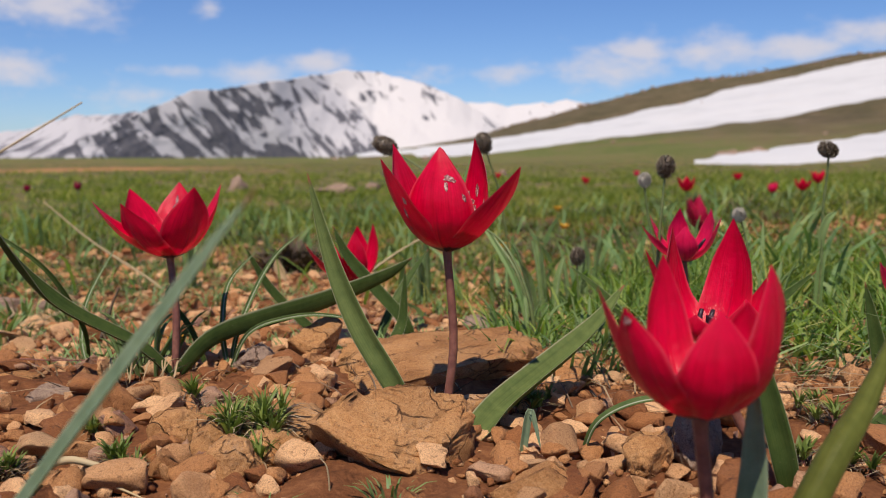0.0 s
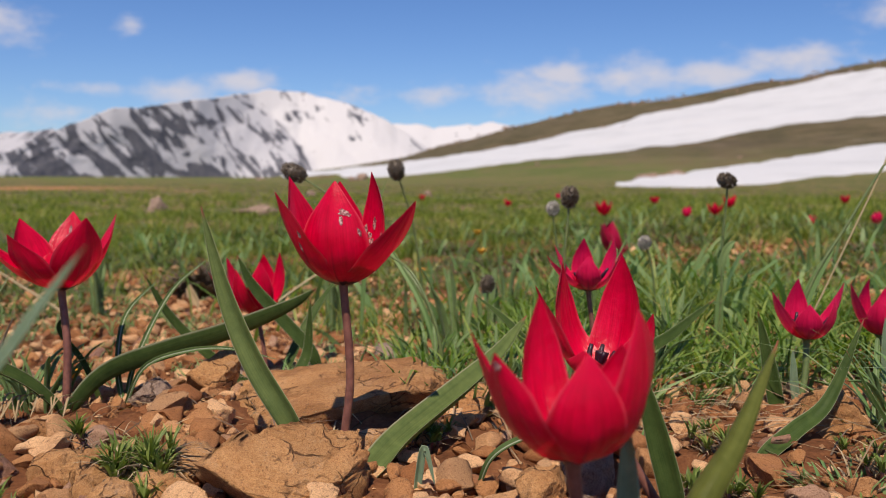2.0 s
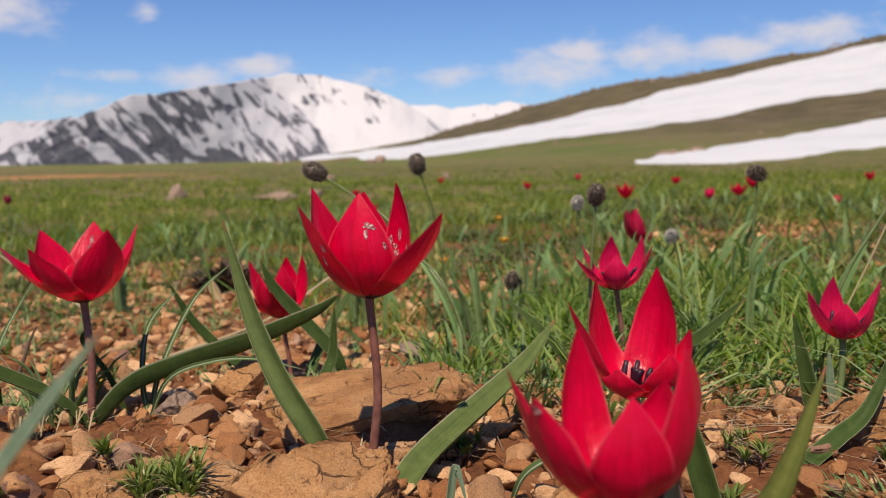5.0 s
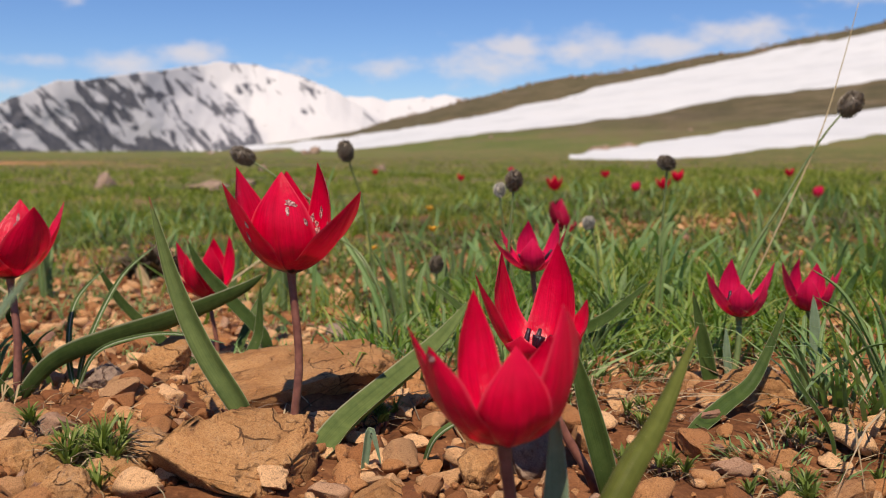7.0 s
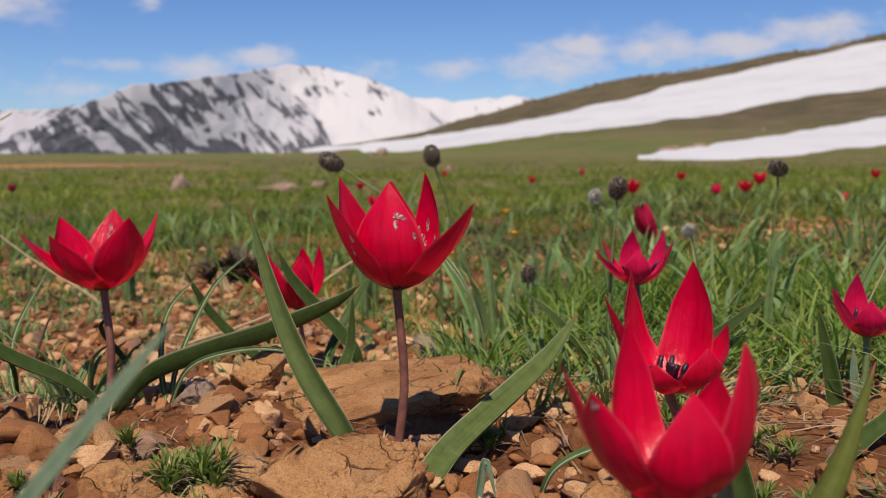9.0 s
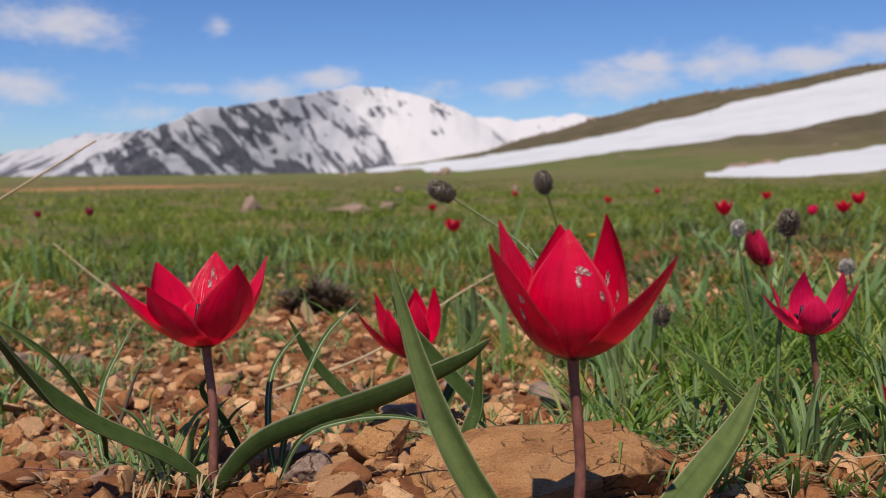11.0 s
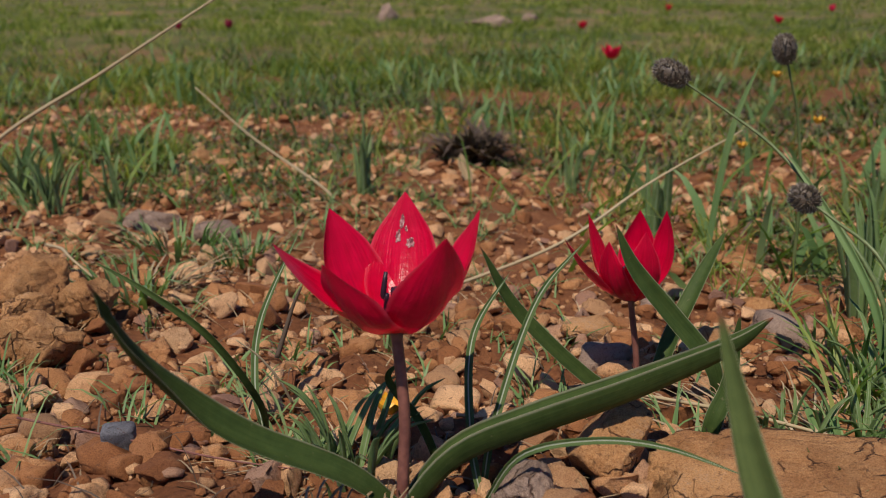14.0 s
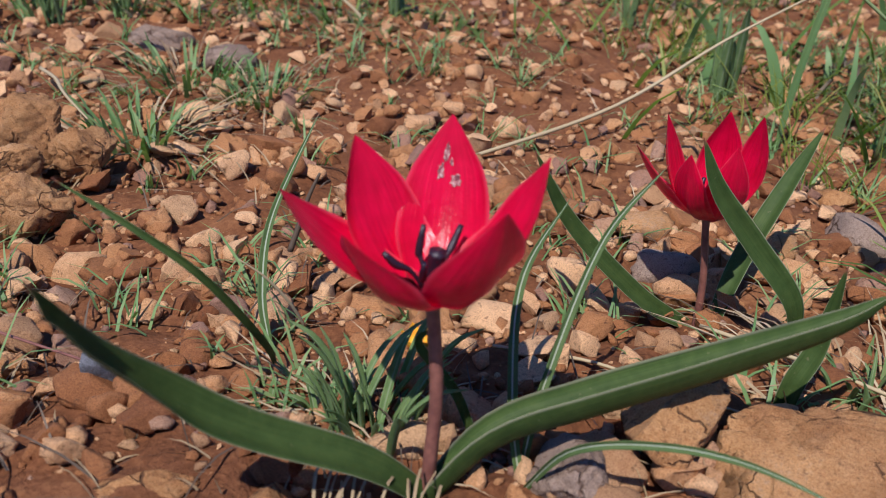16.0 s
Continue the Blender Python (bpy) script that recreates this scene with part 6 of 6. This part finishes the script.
tagged(part("broad_grass", *broad_leaves(1300, 31), M_TUFT), "broader blue-green leaves standing in the meadow", "grass", kind="stuff")


def tall_grass(n, seed):
    """Single long thin blades rising out of the shorter grass."""
    rs = np.random.RandomState(seed)
    r = 0.72 * (3.4 / 0.72) ** rs.rand(n * 6)
    az = np.radians(rs.uniform(-40, 46, n * 6))
    x, y = 0.05 + r * np.sin(az), 0.1 + r * np.cos(az)
    keep = rs.rand(n * 6) < (0.25 + 0.75 * cover_at(x, y)) * smooth01((y - 0.7 - 0.25 * smooth01((0.12 - x) / 0.2)) / 0.2)
    x, y = x[keep][:n], y[keep][:n]
    roots = np.stack([x, y, land(x, y) - 0.003], -1)
    return blades(roots, 0.078 * rs.uniform(0.4, 1.3, len(x)), 0.0036 * rs.uniform(0.6, 1.2, len(x)), 0.5, 0.55, seed + 1, 5, 1)


tagged(part("tall_grass", *tall_grass(800, 37), M_LUSH), "single long thin green blades in the meadow", "grass", kind="stuff")


def herb_mat(n, seed, hgt, wid, lo, lean):
    """Low leafy mats creeping over the soil between the grass."""
    rs = np.random.RandomState(seed)
    r = 0.7 * (3.0 / 0.7) ** rs.rand(n * 6)
    az = np.radians(rs.uniform(-42, 44, n * 6))
    x, y = 0.05 + r * np.sin(az), 0.1 + r * np.cos(az)
    mat = smooth01((fbm(x * 4.3 + 11, y * 4.3 + 7, 4) - lo) / 0.06) * smooth01((y - 0.68 - 0.36 * smooth01((0.24 - x) / 0.16)) / 0.2)
    keep = rs.rand(n * 6) < mat
    x, y, r = x[keep][:n], y[keep][:n], r[keep][:n]
    roots = np.stack([x, y, land(x, y) - 0.001], -1)
    grow = np.clip(r / 1.2, 1, 2.2)
    return blades(roots, hgt * grow * rs.uniform(0.4, 1.3, len(x)), wid * grow * rs.uniform(0.6, 1.3, len(x)), lean, 0.5, seed + 1, 3, 1)


tagged(part("herb_mat", *herb_mat(20000, 81, 0.017, 0.003, 0.45, 0.7), M_HERB), "low dark green leafy mat creeping over soil", "plant", kind="stuff")
tagged(part("dead_herb_mat", *herb_mat(5000, 83, 0.02, 0.0022, 0.52, 0.9), M_DEAD), "brown dead stems in the low mat", "plant", kind="stuff")


def litter(n, seed):
    rs = np.random.RandomState(seed)
    r = 0.42 * (2.6 / 0.42) ** rs.rand(n)
    az = np.radians(rs.uniform(-42, 44, n))
    x, y = 0.05 + r * np.sin(az), 0.1 + r * np.cos(az)
    roots = np.stack([x, y, land(x, y) + 0.001], -1)
    v, f = blades(roots, 0.012 * rs.uniform(0.3, 1.5, n), 0.0008 * (1 + 0.3 * r), 1.6, 0.5, seed + 1)
    return v, f


v, f = litter(1500, 51)
tagged(part("brown_litter", v, f, M_DEAD), "scattered brown dead stem bits on the soil", "straw", kind="stuff")
v, f = litter(1100, 57)
def sprouts(n, per, seed):
    """Little green shoots between the stones."""
    rs = np.random.RandomState(seed)
    y = rs.uniform(0.58, 1.35, n)
    x = rs.uniform(-0.55, 0.42, n) * (0.35 + 0.65 * y)
    k = np.repeat(np.arange(n), per)
    xs, ys = x[k] + rs.normal(0, 0.0035, n * per), y[k] + rs.normal(0, 0.0035, n * per)
    roots = np.stack([xs, ys, land(xs, ys)], -1)
    return blades(roots, np.repeat(0.017 * rs.uniform(0.5, 1.7, n), per) * rs.uniform(0.6, 1.2, n * per), 0.0013 * rs.uniform(0.7, 1.4, n * per), 0.6, 0.4, seed + 1, 3, 1)


tagged(part("green_sprouts", *sprouts(380, 8, 93), M_TUFT), "tiny green grass shoots between stones", "grass", kind="stuff")
tagged(part("dry_litter", v, f, M_STRAW), "scattered dry straw bits on the soil", "straw", kind="stuff")


# ---- stones and grit on the soil ----
def stone_field(n, seed, smin, smax, power):
    rs = np.random.RandomState(seed)
    out = []
    y = 0.36 + 1.5 * rs.rand(n) ** 1.5
    x = 0.02 + rs.uniform(-1, 1, n) * (0.15 + 0.5 * y)
    m = int(n * 0.45)
    a, q = rs.uniform(0, 2 * math.pi, m), 1.5 * rs.rand(m) ** 0.6
    xo, yo = 0.02 + q * np.cos(a), 0.45 + q * np.sin(a)
    side = (yo < 0.36) | (np.abs(xo - 0.02) > 0.15 + 0.5 * yo)
    side &= rs.rand(m) > smooth01((q - 0.7) / 0.8)
    x, y = np.concatenate([x, xo[side]]), np.concatenate([y, yo[side]])
    n = len(x)
    c = cover_at(x, y)
    keep = rs.rand(n) > 0.85 * c
    keep &= rs.rand(n) > 0.5 * smooth01((0.57 - y) / 0.06)
    keep &= rs.rand(n) > 0.75 * smooth01((0.06 - np.hypot((x + 0.085) * 0.7, y - 0.54)) / 0.02)
    keep &= rs.rand(n) > 0.5 * smooth01((x - 0.13) / 0.05) * smooth01((0.62 - y) / 0.05)
    keep &= ((x - 0.05) / 0.032) ** 2 + ((y - 0.415) / 0.022) ** 2 > 1
    keep &= ((x - 0.072) / 0.056) ** 2 + ((y - 0.57) / 0.05) ** 2 > 1
    patch = fbm(x * 9, y * 9 + 3, 3)
    keep &= rs.rand(n) < np.clip((patch - 0.2) * 5, 0.4, 1)
    x, y = x[keep], y[keep]
    s = smin * (smax / smin) ** (rs.rand(len(x)) ** power)
    return x, y, s


def placed(v, s, rs):
    q = np.array(Euler((rs.uniform(-0.4, 0.4), rs.uniform(-0.4, 0.4), rs.uniform(0, 6.3))).to_matrix())
    sc = np.array([1, rs.uniform(0.65, 1.0), rs.uniform(0.5, 0.85)]) * s / 2
    return (v * sc) @ q.T


grit_v, grit_f = [], []
octa = np.array([(1, 0, 0), (-1, 0, 0), (0, 1, 0), (0, -1, 0), (0, 0, 1), (0, 0, -1)], float)
octf = [(0, 2, 4), (2, 1, 4), (1, 3, 4), (3, 0, 4), (2, 0, 5), (1, 2, 5), (3, 1, 5), (0, 3, 5)]
x, y, s = stone_field(20000, 61, 0.0012, 0.0042, 1.4)
rs = np.random.RandomState(62)
zz = land(x, y)
for i in range(len(x)):
    v = octa * rs.uniform(0.6, 1.2, (6, 1))
    o = len(grit_v) * 6
    grit_v.append(placed(v, s[i], rs) + (x[i], y[i], zz[i] + s[i] * 0.12))
    grit_f += [(a + o, b + o, c + o) for a, b, c in octf]
tagged(part("grit", np.concatenate(grit_v), grit_f, M_STONE, smooth=False), "fine tan grit scattered on the soil", "gravel", kind="stuff")

SHAPES = [rock_shape(3, 300 + k, 11, 0.16, (0.36, 0.8)) for k in range(14)]
SMALL = [rock_shape(1, 340 + k, 8, 0.22, (0.4, 0.8)) for k in range(14)]
x, y, s = stone_field(23000, 71, 0.0045, 0.025, 2.1)
zz = land(x, y)
rs = np.random.RandomState(72)
near = np.argsort(np.hypot(x + 0.03, y - 0.52) - s * 6)[:300]
chosen = set(near.tolist())
gv, gf, o = [], [], 0
for i in range(len(x)):
    if i in chosen:
        continue
    v, f = SMALL[i % 14] if s[i] < 0.011 else SHAPES[i % 14]
    gv.append(placed(v, s[i], rs) + (x[i], y[i], zz[i] + s[i] * 0.16))
    gf += [tuple(q + o for q in p) for p in f]
    o += len(v)
tagged(part("gravel", np.concatenate(gv), gf, M_STONE), "tan and brown angular gravel on red soil", "gravel", kind="stuff")

MESHES = []
for k in range(14):
    v, f = SHAPES[k]
    me = bpy.data.meshes.new("pebble")
    me.from_pydata(v.tolist(), [], [tuple(q) for q in f])
    me.materials.append(M_STONE)
    me.polygons.foreach_set("use_smooth", [True] * len(me.polygons))
    MESHES.append(me)
for i in near:
    ob = new("pebble", MESHES[i % 14])
    ob.parent = ground
    ob.location = (x[i], y[i], zz[i] + s[i] * 0.16)
    ob.rotation_euler = (rs.uniform(-0.4, 0.4), rs.uniform(-0.4, 0.4), rs.uniform(0, 6.3))
    ob.scale = np.array([1, rs.uniform(0.65, 1.0), rs.uniform(0.5, 0.85)]) * s[i] / 2
